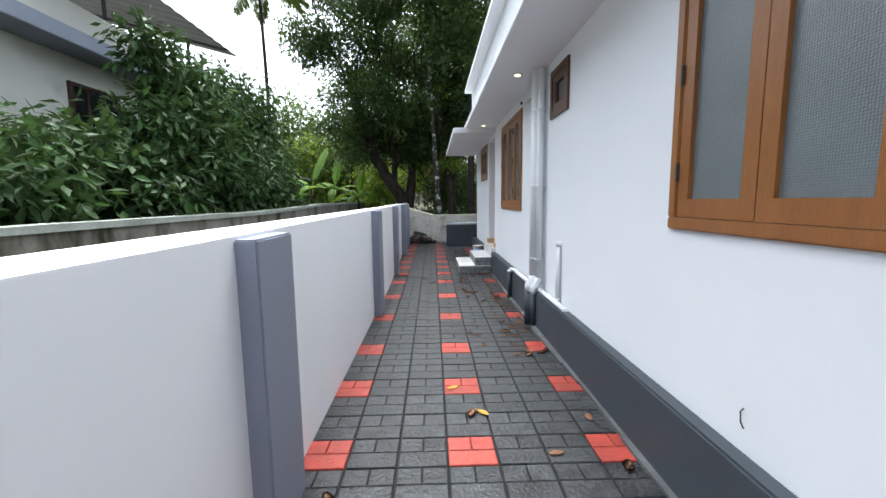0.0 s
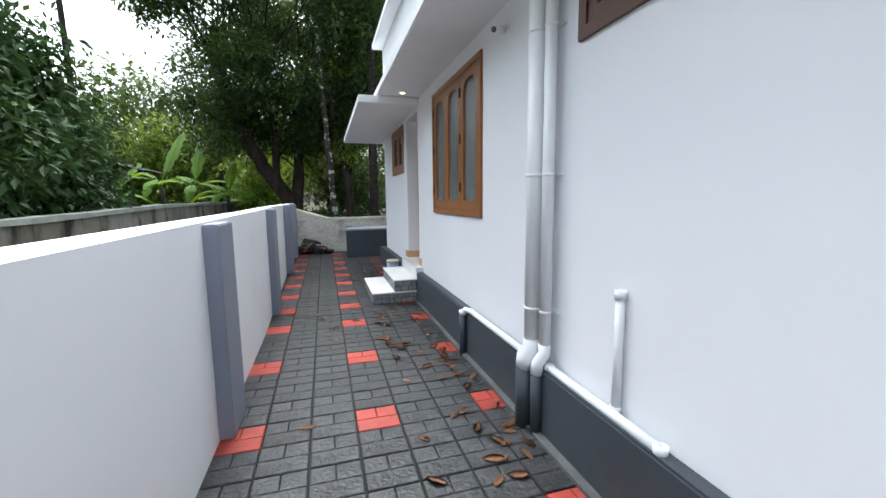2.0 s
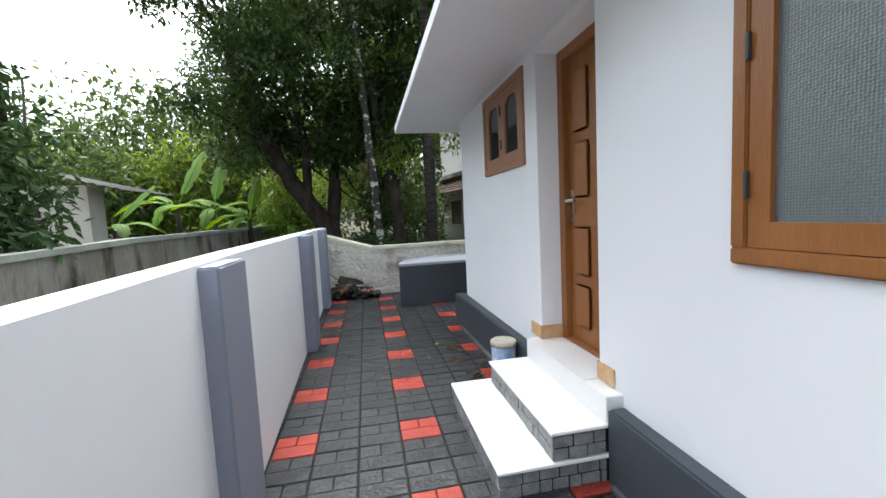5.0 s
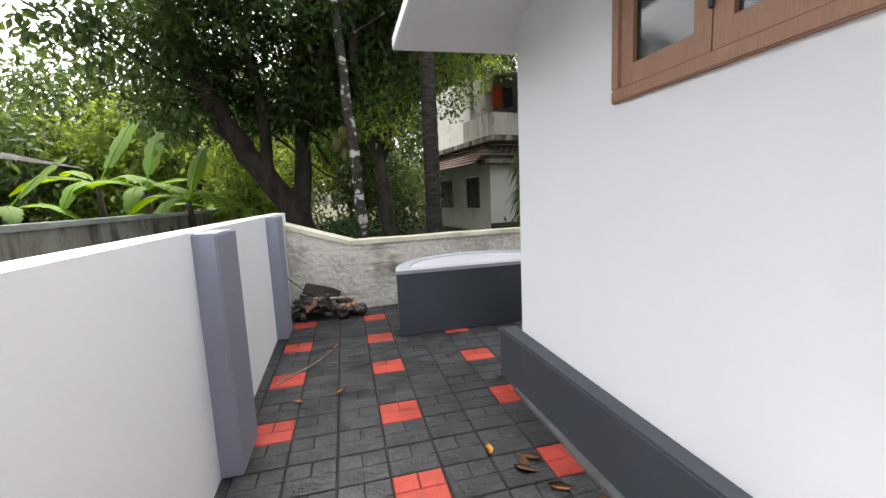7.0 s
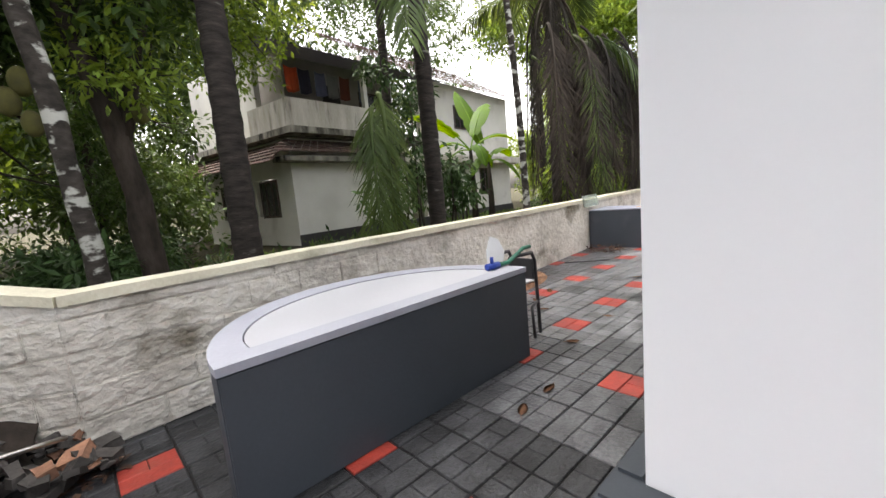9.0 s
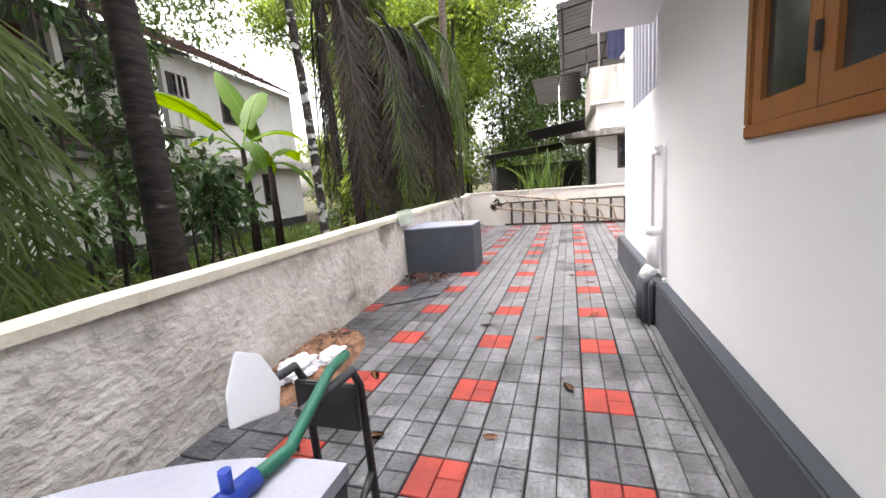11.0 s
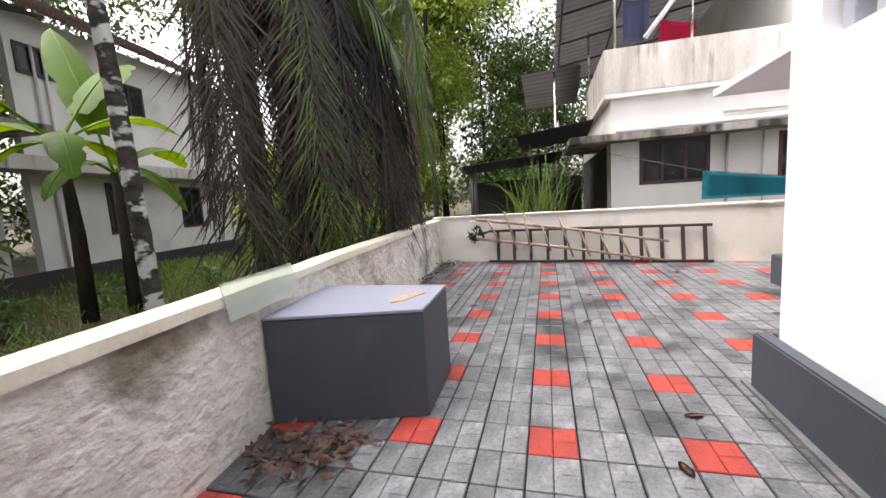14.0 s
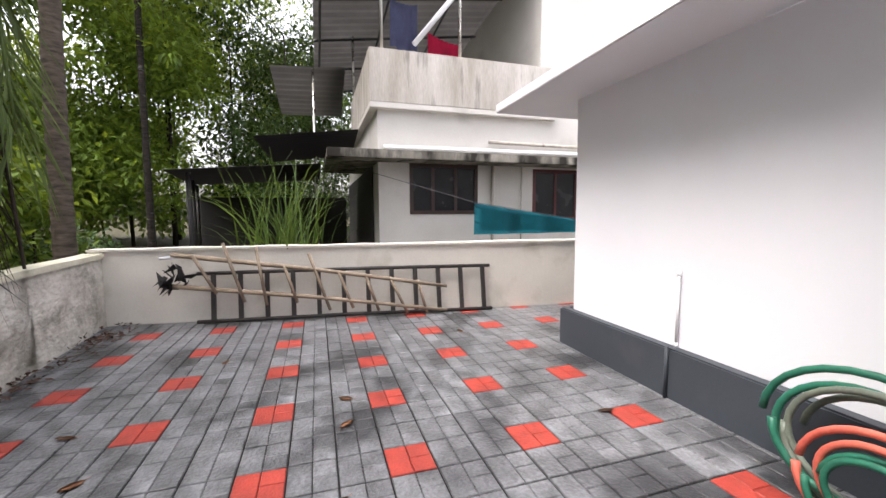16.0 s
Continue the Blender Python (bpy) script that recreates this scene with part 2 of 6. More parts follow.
SHEET = mat("grey_roof_sheet", (0.22, 0.215, 0.21), (0.15, 0.145, 0.14), 0.6, 1.5, 40, 0.1, metal=0.2)
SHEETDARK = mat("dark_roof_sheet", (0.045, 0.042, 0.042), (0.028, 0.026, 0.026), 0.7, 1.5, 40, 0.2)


# ---- geometry helpers ----
def box(bm, x0, y0, z0, x1, y1, z1, m=None):
    vs = [bm.verts.new((m @ Vector(c)) if m else c) for c in
          ((x0, y0, z0), (x1, y0, z0), (x1, y1, z0), (x0, y1, z0), (x0, y0, z1), (x1, y0, z1), (x1, y1, z1), (x0, y1, z1))]
    for f in ((3, 2, 1, 0), (4, 5, 6, 7), (0, 1, 5, 4), (1, 2, 6, 5), (2, 3, 7, 6), (3, 0, 4, 7)):
        bm.faces.new([vs[i] for i in f])
    return vs


def boxed(x0, y0, z0, x1, y1, z1, bevel=0.0, m=None):
    bm = bmesh.new()
    box(bm, x0, y0, z0, x1, y1, z1, m)
    if bevel:
        bmesh.ops.bevel(bm, geom=bm.edges[:], offset=bevel, segments=2, affect="EDGES", clamp_overlap=True)
    return bm


def prism(points, z0, z1, bevel=0.0):
    """An upright prism over a plan outline (counter-clockwise)."""
    bm = bmesh.new()
    lo, hi = [bm.verts.new((x, y, z0)) for x, y in points], [bm.verts.new((x, y, z1)) for x, y in points]
    bm.faces.new(lo[::-1]), bm.faces.new(hi)
    n = len(points)
    for i in range(n):
        bm.faces.new((lo[i], lo[(i + 1) % n], hi[(i + 1) % n], hi[i]))
    if bevel:
        bmesh.ops.bevel(bm, geom=bm.edges[:], offset=bevel, segments=2, affect="EDGES", clamp_overlap=True)
    return bm


def tube(bm, pts, radii, sides=10, caps=True):
    """A tube through points; radii one number or one a point."""
    pts = [Vector(p) for p in pts]
    radii = [radii] * len(pts) if isinstance(radii, (int, float)) else radii
    rings, side = [], None
    for i, p in enumerate(pts):
        d = (pts[min(i + 1, len(pts) - 1)] - pts[max(i - 1, 0)]).normalized()
        if side is None:
            side = d.cross(Vector((0.13, 0.31, 0.94))).normalized()
            if d.cross(Vector((0, 0, 1))).length > 0.2:
                side = d.cross(Vector((0, 0, 1))).normalized()
        side = (side - d * side.dot(d)).normalized()
        up = d.cross(side)
        rings.append([bm.verts.new(p + radii[i] * (math.cos(a) * side + math.sin(a) * up))
                      for a in [2 * math.pi * k / sides for k in range(sides)]])
    for a, b in zip(rings, rings[1:]):
        for k in range(sides):
            f = bm.faces.new((a[k], a[(k + 1) % sides], b[(k + 1) % sides], b[k]))
            f.smooth = True
    if caps:
        bm.faces.new(rings[0][::-1]), bm.faces.new(rings[-1])
    return bm


def finish(name, bm, material):
    bmesh.ops.recalc_face_normals(bm, faces=bm.faces[:])
    me = bpy.data.meshes.new(name)
    bm.to_mesh(me)
    bm.free()
    me.materials.append(material)
    return me


def part(name, bm, material, parent, label=""):
    ob = new(name, finish(name, bm, material))
    ob.parent = parent
    return tagged(ob, label)


def thing(name, label, category, group="", kind="", at=None):
    ob = new(name)
    ob.empty_display_size = 0.1
    if at:
        ob.matrix_world = at
    return tagged(ob, label, category, group, kind)


def solid(name, bm, material, label, category="", kind="structure", group=""):
    return tagged(new(name, finish(name, bm, material)), label, category, group, kind)


def wall_mesh(axis, f0, f1, a0, a1, z0, z1, holes=()):
    """A wall along an axis ('x' or 'y') from f0 to f1 thick, with rectangular holes (b0, b1, zb, zt)."""
    bm = bmesh.new()
    cuts = sorted({a0, a1, *[h[0] for h in holes], *[h[1] for h in holes]})
    for c0, c1 in zip(cuts, cuts[1:]):
        mid, low = 0.5 * (c0 + c1), z0
        for h in sorted([h for h in holes if h[0] < mid < h[1]], key=lambda h: h[2]) + [(0, 0, z1, z1)]:
            if h[2] > low + 1e-4:
                if axis == "y":
                    box(bm, f0, c0, low, f1, c1, h[2])
                else:
                    box(bm, c0, f0, low, c1, f1, h[2])
            low = h[3]
    bmesh.ops.remove_doubles(bm, verts=bm.verts[:], dist=1e-4)
    return bm


def raw_mesh(name, verts, faces, material):
    """A mesh from numpy arrays of vertices (n, 3) and quads (m, 4)."""
    me = bpy.data.meshes.new(name)
    me.vertices.add(len(verts)), me.loops.add(faces.size), me.polygons.add(len(faces))
    me.vertices.foreach_set("co", np.ascontiguousarray(verts, np.float32).ravel())
    me.loops.foreach_set("vertex_index", np.ascontiguousarray(faces, np.int32).ravel())
    me.polygons.foreach_set("loop_start", np.arange(0, faces.size, faces.shape[1], dtype=np.int32))
    me.polygons.foreach_set("use_smooth", np.zeros(len(faces), bool))
    me.update(calc_edges=True)
    me.materials.append(material)
    return me


def leaves(name, clumps, count, size, material, rng, droop=0.35, width=0.42):
    """Many small folded leaves in ellipsoidal clumps (x, y, z, rx, ry, rz)."""
    cl = np.array(clumps, float)
    vol = (cl[:, 3] * cl[:, 4] * cl[:, 5]) ** 0.75
    pick = rng.choice(len(cl), count, p=vol / vol.sum())
    d = rng.normal(size=(count, 3))
    d /= np.linalg.norm(d, axis=1)[:, None]
    # twig clusters: leaves gather round twig ends, which leaves gaps between
    twigs = max(1, count // 9)
    tw = rng.integers(0, twigs, count)
    td = rng.normal(size=(twigs, 3))
    td /= np.linalg.norm(td, axis=1)[:, None]
    tr = rng.uniform(0.15, 1.35, twigs) ** 0.6
    tp = rng.choice(len(cl), twigs, p=vol / vol.sum())
    centre = cl[tp, :3] + cl[tp, 3:] * td * tr[:, None]
    s = size * rng.uniform(0.6, 1.3, count)
    p = centre[tw] + d * (s * rng.uniform(0.3, 1.6, count))[:, None]
    a = d + np.array([0, 0, -droop]) + rng.normal(scale=0.35, size=(count, 3))
    a /= np.linalg.norm(a, axis=1)[:, None]
    b = np.cross(a, rng.normal(size=(count, 3)) * 0.5 + np.array([0, 0, 1.0]))
    b /= np.linalg.norm(b, axis=1)[:, None] + 1e-9
    c = np.cross(b, a)
    L, Wd = s[:, None], (s * width)[:, None]
    v = np.stack([p, p + a * L * 0.45 + b * Wd * 0.5 + c * Wd * 0.15, p + a * L, p + a * L * 0.45 - b * Wd * 0.5 + c * Wd * 0.15], 1).reshape(-1, 3)
    i = np.arange(count)[:, None] * 4
    f = np.concatenate([i, i + 1, i + 2, i + 3], 1)
    return raw_mesh(name, v, f, material)


# ---- the house ----
WX, NY, EX, SY = 1.205, 12.74, 8.12, 11.15       # faces: west wall, north wall, east face of the tall block, recessed north wall
WEST_HOLES = [(2.2, 3.76, 1.26, 2.63), (5.36, 5.88, 2.21, 2.66), (7.2, 8.74, 1.26, 2.63), (9.6, 10.38, 0.47, 2.63), (10.6, 11.66, 1.856, 2.63)]
solid("wall_west", wall_mesh("y", WX, WX + 0.25, -4, NY, 0, 2.78, WEST_HOLES), WHITE, "white painted plaster house wall with a dark grey plinth")
solid("wall_north", wall_mesh("x", NY - 0.25, NY, WX + 0.25, 5.85, 0, 2.78, [(2.85, 3.95, 1.45, 2.6)]), WHITE, "white painted plaster house wall with a window")
t = thing("wall_stair_block", "white painted tall stair block of the house", "wall", kind="structure")
part("wall", wall_mesh("x", NY - 0.25, NY, 5.85, EX, 0, 5.2, [(5.96, 7.86, 2.08, 4.2)]), WHITE, t)
part("wall", boxed(EX - 0.25, SY - 0.25, 0, EX, NY - 0.25, 5.2), WHITE, t)
part("wall", boxed(5.85, SY - 0.25, 2.7, 6.3, NY - 0.25, 5.2), WHITE, t)
part("wall", boxed(6.3, SY - 0.25, 2.7, EX - 0.25, SY, 5.2), WHITE, t)
bm = wall_mesh("x", SY - 0.25, SY, EX, 11.35, 0, 2.62)
box(bm, 11.1, 4, 0, 11.35, SY - 0.25, 2.62)
solid("wall_north_recessed", bm, WHITE, "white painted recessed house wall under a roof overhang")
solid("wall_south", boxed(WX + 0.25, -4, 0, 11.1, -3.75, 2.78), WHITE, "white painted plaster house wall closing the far side")
solid("floor_inside", boxed(WX + 0.25, -3.7, 0.36, EX - 0.25, NY - 0.25, 0.44), SCREED, "bare cement floor inside the house")

# plinth: a dark painted band that stands proud of the walls
PX, PY, PN = 0.10, 0.415, 0.10


def slab_prism(bm, plan, z0, z1):
    """Adds an upright prism over a plan outline."""
    lo, hi = [bm.verts.new((x, y, z0)) for x, y in plan], [bm.verts.new((x, y, z1)) for x, y in plan]
    bm.faces.new(lo[::-1]), bm.faces.new(hi)
    for i in range(len(plan)):
        j = (i + 1) % len(plan)
        bm.faces.new((lo[i], lo[j], hi[j], hi[i]))


t = thing("plinth", "dark grey painted plinth along the foot of the house", "plinth", kind="structure")
for plan, top in (([(WX - 0.085, -4), (WX - 0.002, -4), (WX - 0.002, 9.37), (WX - PX, 9.37)], PY),
                  ([(WX - PX, 10.46), (WX - 0.002, 10.46), (WX - 0.002, NY + PN), (WX - 0.145, NY + PN)], PY - 0.02),
                  ([(WX - 0.002, NY + 0.002), (EX + PN, NY + 0.002), (EX + PN, NY + PN), (WX - 0.002, NY + PN)], PY - 0.02),
                  ([(EX + 0.002, SY + PX), (EX + PN, SY + PX), (EX + PN, NY + 0.002), (EX + 0.002, NY + 0.002)], PY - 0.02),
                  ([(EX + 0.002, SY + 0.002), (11.35 + PX, SY + 0.002), (11.35 + PX, SY + PX), (EX + 0.002, SY + PX)], PY - 0.02),
                  ([(11.352, 4), (11.35 + PX, 4), (11.35 + PX, SY + 0.002), (11.352, SY + 0.002)], PY - 0.02)):
    bm = bmesh.new()
    slab_prism(bm, plan, 0, top)
    bmesh.ops.bevel(bm, geom=[e for e in bm.edges if e.verts[0].co.z > 0.3 and e.verts[1].co.z > 0.3], offset=0.012, segments=2, affect="EDGES")
    part("band", bm, GREY, t)
bm = bmesh.new()
for i in range(46):
    y = -4 + i * 0.36
    if not 9.2 < y < 10.3:
        w = 0.035 + 0.03 * noise.noise((y, 0.3, 0))
        f = WX - (0.085 + 0.0011 * (y + 4) if y < 10.3 else 0.10 + 0.019 * (y - 10.46))
        box(bm, f - w, y, 0, f + 0.01, y + 0.362, 0.022)
for i in range(20):
    x = WX - PX + i * 0.36
    box(bm, x, NY + PN - 0.01, 0, x + 0.362, NY + PN + 0.035 + 0.03 * noise.noise((x, 2.3, 0)), 0.022)
solid("trim", bm, SCREED, "rough grey cement fillet along the foot of the plinth")

# roof slabs, sunshades and parapets
bm = bmesh.new()
for x0, y0, x1, y1, z0, z1 in ((WX, -4, 5.85, NY, 2.782, 2.9), (5.85, -4, EX, SY - 0.3, 2.782, 2.9)):
    box(bm, x0, y0, z0, x1, y1, z1)
solid("ceiling", bm, SOFFIT, "white concrete roof slab over the rooms")


def sunshade(points, z0, z1, name, label):
    bm = prism(points, z0, z1, 0.008)
    return solid(name, bm, SOFFIT, label)


bm = bmesh.new()
prof = [(WX, 2.78), (0.655, 2.78), (0.64, 2.79), (0.64, 2.865), (0.66, 2.90), (0.80, 2.93), (WX, 2.95)]
ends = [[bm.verts.new((x, y, z)) for x, z in prof] for y in (-4, 9.95)]
n = len(prof)
for i in range(n):
    bm.faces.new((ends[0][i], ends[0][(i + 1) % n], ends[1][(i + 1) % n], ends[1][i]))
bm.faces.new(ends[0]), bm.faces.new(ends[1])
solid("roof_overhang_west", bm, SOFFIT, "white roof overhang with a rounded lip")
sunshade([(0.40, 9.47), (WX, 9.47), (WX, NY), (6.2, NY), (6.2, 13.28), (0.40, 13.42)], 2.68, 2.778, "roof_overhang_north", "thin white roof overhang wrapping the house corner")
sunshade([(EX, SY), (11.35, SY), (11.35, 4), (12.05, 4), (12.12, 11.74), (EX, 11.84)], 2.62, 2.72, "roof_overhang_east", "thin white roof overhang over the recessed wall")
bm = bmesh.new()
box(bm, 0.80, -4, 2.92, 0.92, 9.95, 3.52), box(bm, 0.92, 9.83, 2.92, 3.5, 9.95, 3.52)
box(bm, 0.66, -4, 3.52, 0.95, 9.98, 3.58)
box(bm, 8.3, 10.95, 2.722, 11.3, 11.1, 3.5), box(bm, 11.15, 4, 2.722, 11.3, 10.95, 3.5)
solid("parapet", bm, WHITE, "white plastered roof parapet with a thin capping")


def downlight(x, y, z):
    t = thing("downlight", "small round recessed ceiling light, switched on", "light", "lights under the roof overhang")
    bm = bmesh.new()
    tube(bm, [(x, y, z - 0.012), (x, y, z + 0.0)], [0.05, 0.055], 20)
    part("rim", bm, PVC, t)
    bm = bmesh.new()
    tube(bm, [(x, y, z - 0.016), (x, y, z - 0.0125)], 0.030, 20)
    ob = part("lens", bm, LAMP, t, "glowing warm white lens")
    return t


LAMP = bpy.data.materials.new("lamp_lens")
LAMP.use_nodes = True
em = LAMP.node_tree.nodes["Principled BSDF"]
em.inputs["Emission Color"].default_value, em.inputs["Emission Strength"].default_value = (1, 0.72, 0.32, 1), 2.5
for yy in (0.3, 3.3, 6.3, 9.25):
    downlight(0.94, yy, 2.78)


# ---- windows and doors ----
def window_unit(name, axis, face, a0, a1, z0, z1, sashes, wood, glass, label, arch=False, inward=1):
    """A wooden casement in a wall; the outside looks to -x (axis y) or +y (axis x)."""
    t = thing(name, label, "window", kind="structure")

    def put(bm_name, a, b, lo, hi, d0, d1, m, parent, bevel=0.006, lab=""):
        if axis == "y":
            bm = boxed(face + d0, a, lo, face + d1, b, hi, bevel)
        else:
            bm = boxed(a, face - d1, lo, b, face - d0, hi, bevel)
        return part(bm_name, bm, m, parent, lab)

    fw, g = 0.058, 0.003
    put("window_frame", a0, a1, z0, z0 + fw, -0.022, 0.08, wood, t)
    put("window_frame", a0, a1, z1 - fw, z1, -0.022, 0.08, wood, t)
    put("window_frame", a0, a0 + fw, z0 + fw, z1 - fw, -0.022, 0.08, wood, t)
    put("window_frame", a1 - fw, a1, z0 + fw, z1 - fw, -0.022, 0.08, wood, t)
    step = (a1 - a0 - 2 * fw) / sashes
    for k in range(sashes):
        b0, b1 = a0 + fw + k * step + g, a0 + fw + (k + 1) * step - g
        lo, hi, sw = z0 + fw + g, z1 - fw - g, 0.075
        # a sash is one joined ring with a slightly cut top
        bm = bmesh.new()
        d0, d1 = -0.012, 0.03
        for p, q, r, s in ((b0, b1, lo, lo + sw * 1.15), (b0, b1, hi - sw, hi), (b0, b0 + sw, lo + sw * 1.15, hi - sw), (b1 - sw, b1, lo + sw * 1.15, hi - sw)):
            bb = (face + d0, p, r, face + d1, q, s) if axis == "y" else (p, face - d1, r, q, face - d0, s)
            box(bm, *bb)
        if arch:
            for sgn, c in ((1, b0 + sw), (-1, b1 - sw)):
                pts = [(c, hi - sw), (c + sgn * 0.07, hi - sw), (c + sgn * 0.022, hi - sw - 0.045), (c, hi - sw - 0.11)]
                if axis == "y":
                    lo_v, hi_v = [bm.verts.new((face + d0, a, z)) for a, z in pts], [bm.verts.new((face + d1, a, z)) for a, z in pts]
                else:
                    lo_v, hi_v = [bm.verts.new((a, face - d0, z)) for a, z in pts], [bm.verts.new((a, face - d1, z)) for a, z in pts]
                bm.faces.new(lo_v), bm.faces.new(hi_v[::-1])
                for i in range(4):
                    bm.faces.new((lo_v[i], lo_v[(i + 1) % 4], hi_v[(i + 1) % 4], hi_v[i]))
        sash = part("sash", bm, wood, t)
        put("pane", b0 + sw - 0.005, b1 - sw + 0.005, lo + sw, hi - sw + 0.005, 0.008, 0.014, glass, sash, 0, "grey patterned glass" if glass is FROST else "dark clear glass")
        for zz in ((lo + 0.14, hi - 0.2) if hi - lo < 1 else (lo + 0.17, 0.5 * (lo + hi), hi - 0.2)):
            edge = b1 + 0.001 if k % 2 == 0 else b0 - 0.001
            put("hinge", edge - 0.007, edge + 0.007, zz, zz + 0.09, -0.028, -0.0125, DARKSTEEL, sash, 0.002, "dark metal hinge")
    return t


window_unit("window_1", "y", WX, *WEST_HOLES[0], 3, WOOD, FROST, "brown wooden three-part casement window with patterned glass")
window_unit("window_2", "y", WX, *WEST_HOLES[2], 3, WOOD, FROST, "brown wooden three-part casement window with patterned glass", arch=True)
window_unit("window_3", "y", WX, *WEST_HOLES[4], 2, PALEWOOD, CLEAR, "pale brown wooden two-part window with dark clear glass", arch=True)
window_unit("window_4", "x", NY, 2.85, 3.95, 1.45, 2.6, 2, WOOD, CLEAR, "brown wooden casement window in the white wall")

t = thing("window_5", "small dark wooden ventilator hatch high in the wall", "window", kind="structure")
bm = wall_mesh("y", WX - 0.022, WX + 0.08, 5.36, 5.88, 2.21, 2.66, [(5.42, 5.82, 2.27, 2.60)])
part("window_frame", bm, DARKWOOD, t)
bm = wall_mesh("y", WX - 0.012, WX + 0.03, 5.423, 5.817, 2.273, 2.597, [(5.49, 5.75, 2.335, 2.535)])
sash = part("sash", bm, DARKWOOD, t)
part("pane", boxed(WX + 0.008, 5.485, 2.33, WX + 0.014, 5.755, 2.54), CLEAR, sash)
part("hinge", boxed(WX - 0.028, 5.81, 2.36, WX - 0.013, 5.825, 2.46, 0.002), DARKSTEEL, sash)

t = thing("window_6", "tall stair window opening with grey vertical metal slats", "window", kind="structure")
for i in range(9):
    x = 6.0 + i * 0.213
    part("slat", boxed(x, NY - 0.16, 2.08, x + 0.085, NY - 0.05, 4.2, 0.004), LEDGE, t)
part("pane", boxed(5.96, NY - 0.215, 2.08, 7.86, NY - 0.205, 4.2), BLACKGLASS, t, "dark glass behind the slats")
part("window_frame", boxed(5.96, NY - 0.2, 2.08, 7.86, NY - 0.165, 2.12), LEDGE, t)

t = thing("door_1", "closed brown panelled wooden door with a steel lever handle", "door", kind="structure")
bm = wall_mesh("y", WX + 0.17, WX + 0.25, 9.6, 10.38, 0.475, 2.63, [(9.675, 10.305, 0.50, 2.555)])
part("door_frame", bm, WOOD, t)
bm = boxed(WX + 0.215, 9.678, 0.503, WX + 0.25, 10.302, 2.552)
leaf = part("door_leaf", bm, WOOD, t)
for a, b in ((9.76, 9.955), (10.025, 10.22)):
    for lo, hi in ((0.62, 0.93), (1.0, 1.35), (1.56, 1.95), (2.02, 2.44)):
        bm = boxed(WX + 0.196, a, lo, WX + 0.222, b, hi, 0.018)
        part("panel", bm, WOOD, leaf)
part("door_plate", boxed(WX + 0.207, 10.242, 1.38, WX + 0.216, 10.292, 1.62, 0.004), STEEL, leaf, "brushed steel lock plate")
bm = bmesh.new()
tube(bm, [(WX + 0.21, 10.267, 1.54), (WX + 0.165, 10.267, 1.54), (WX + 0.155, 10.252, 1.54), (WX + 0.155, 10.137, 1.54)], 0.011, 12)
part("door_handle", bm, STEEL, leaf, "brushed steel lever handle")

# doorstep: two white-tiled steps faced with grey stone tiles, and the sill
t = thing("doorstep", "white tiled double step with grey stone-patterned risers", "steps")
STEP = [(0.49, 9.38, 0.0, 0.135, 10.52), (0.79, 9.385, 0.157, 0.30, 10.46)]
for x0, y0, z0, z1, y1 in STEP:
    part("riser", boxed(x0 + 0.012, y0 + 0.012, z0, WX - 0.002, y1 - 0.012, z1), JOINT, t)
    part("tread", boxed(x0 - 0.004, y0 - 0.004, z1, WX - 0.001, y1 + 0.004, z1 + 0.02, 0.004), TILE_WHITE, t, "glossy white tile tread")
part("sill", boxed(WX - 0.10, 9.382, 0.322, WX + 0.17, 10.456, 0.474, 0.004), TILE_WHITE, t, "glossy white tile sill")
part("tread", boxed(WX - 0.11, 9.603, 0.474, WX + 0.169, 10.377, 0.480, 0.002), TILE_WHITE, t)
rng = np.random.default_rng(5)
for x0, y0, z0, z1, y1 in STEP:
    for side in ("s", "w"):
        lo, hi = (x0, WX - 0.101) if side == "s" else (y0, y1)
        z, row = z0 + 0.004, 0
        while z < z1 - 0.02:
            hh = min(0.062, z1 - z - 0.003)
            a = lo + 0.004
            while a < hi - 0.02:
                w = min(rng.uniform(0.06, 0.13), hi - a - 0.003)
                d = rng.uniform(0.004, 0.011)
                if side == "s":
                    bm = boxed(a, y0 + 0.012 - d, z, a + w, y0 + 0.014, z + hh, 0.003)
                else:
                    bm = boxed(x0 + 0.012 - d, a, z, x0 + 0.014, a + w, z + hh, 0.003)
                part("stone", bm, TILE_STONE, t)
                a += w + 0.007
            z += hh + 0.006
t = thing("skirting_tile", "tan marble skirting tile round the door opening", "tile", kind="structure")
part("tile", boxed(WX - 0.012, 10.38, 0.482, WX - 0.001, 10.56, 0.585, 0.002), TILE_MARBLE, t)
part("tile", boxed(WX - 0.012, 10.368, 0.482, WX + 0.169, 10.379, 0.585, 0.002), TILE_MARBLE, t)
part("tile", boxed(WX - 0.012, 9.45, 0.482, WX - 0.001, 9.60, 0.585, 0.002), TILE_MARBLE, t)
part("tile", boxed(WX - 0.012, 9.601, 0.482, WX + 0.169, 9.612, 0.585, 0.002), TILE_MARBLE, t)

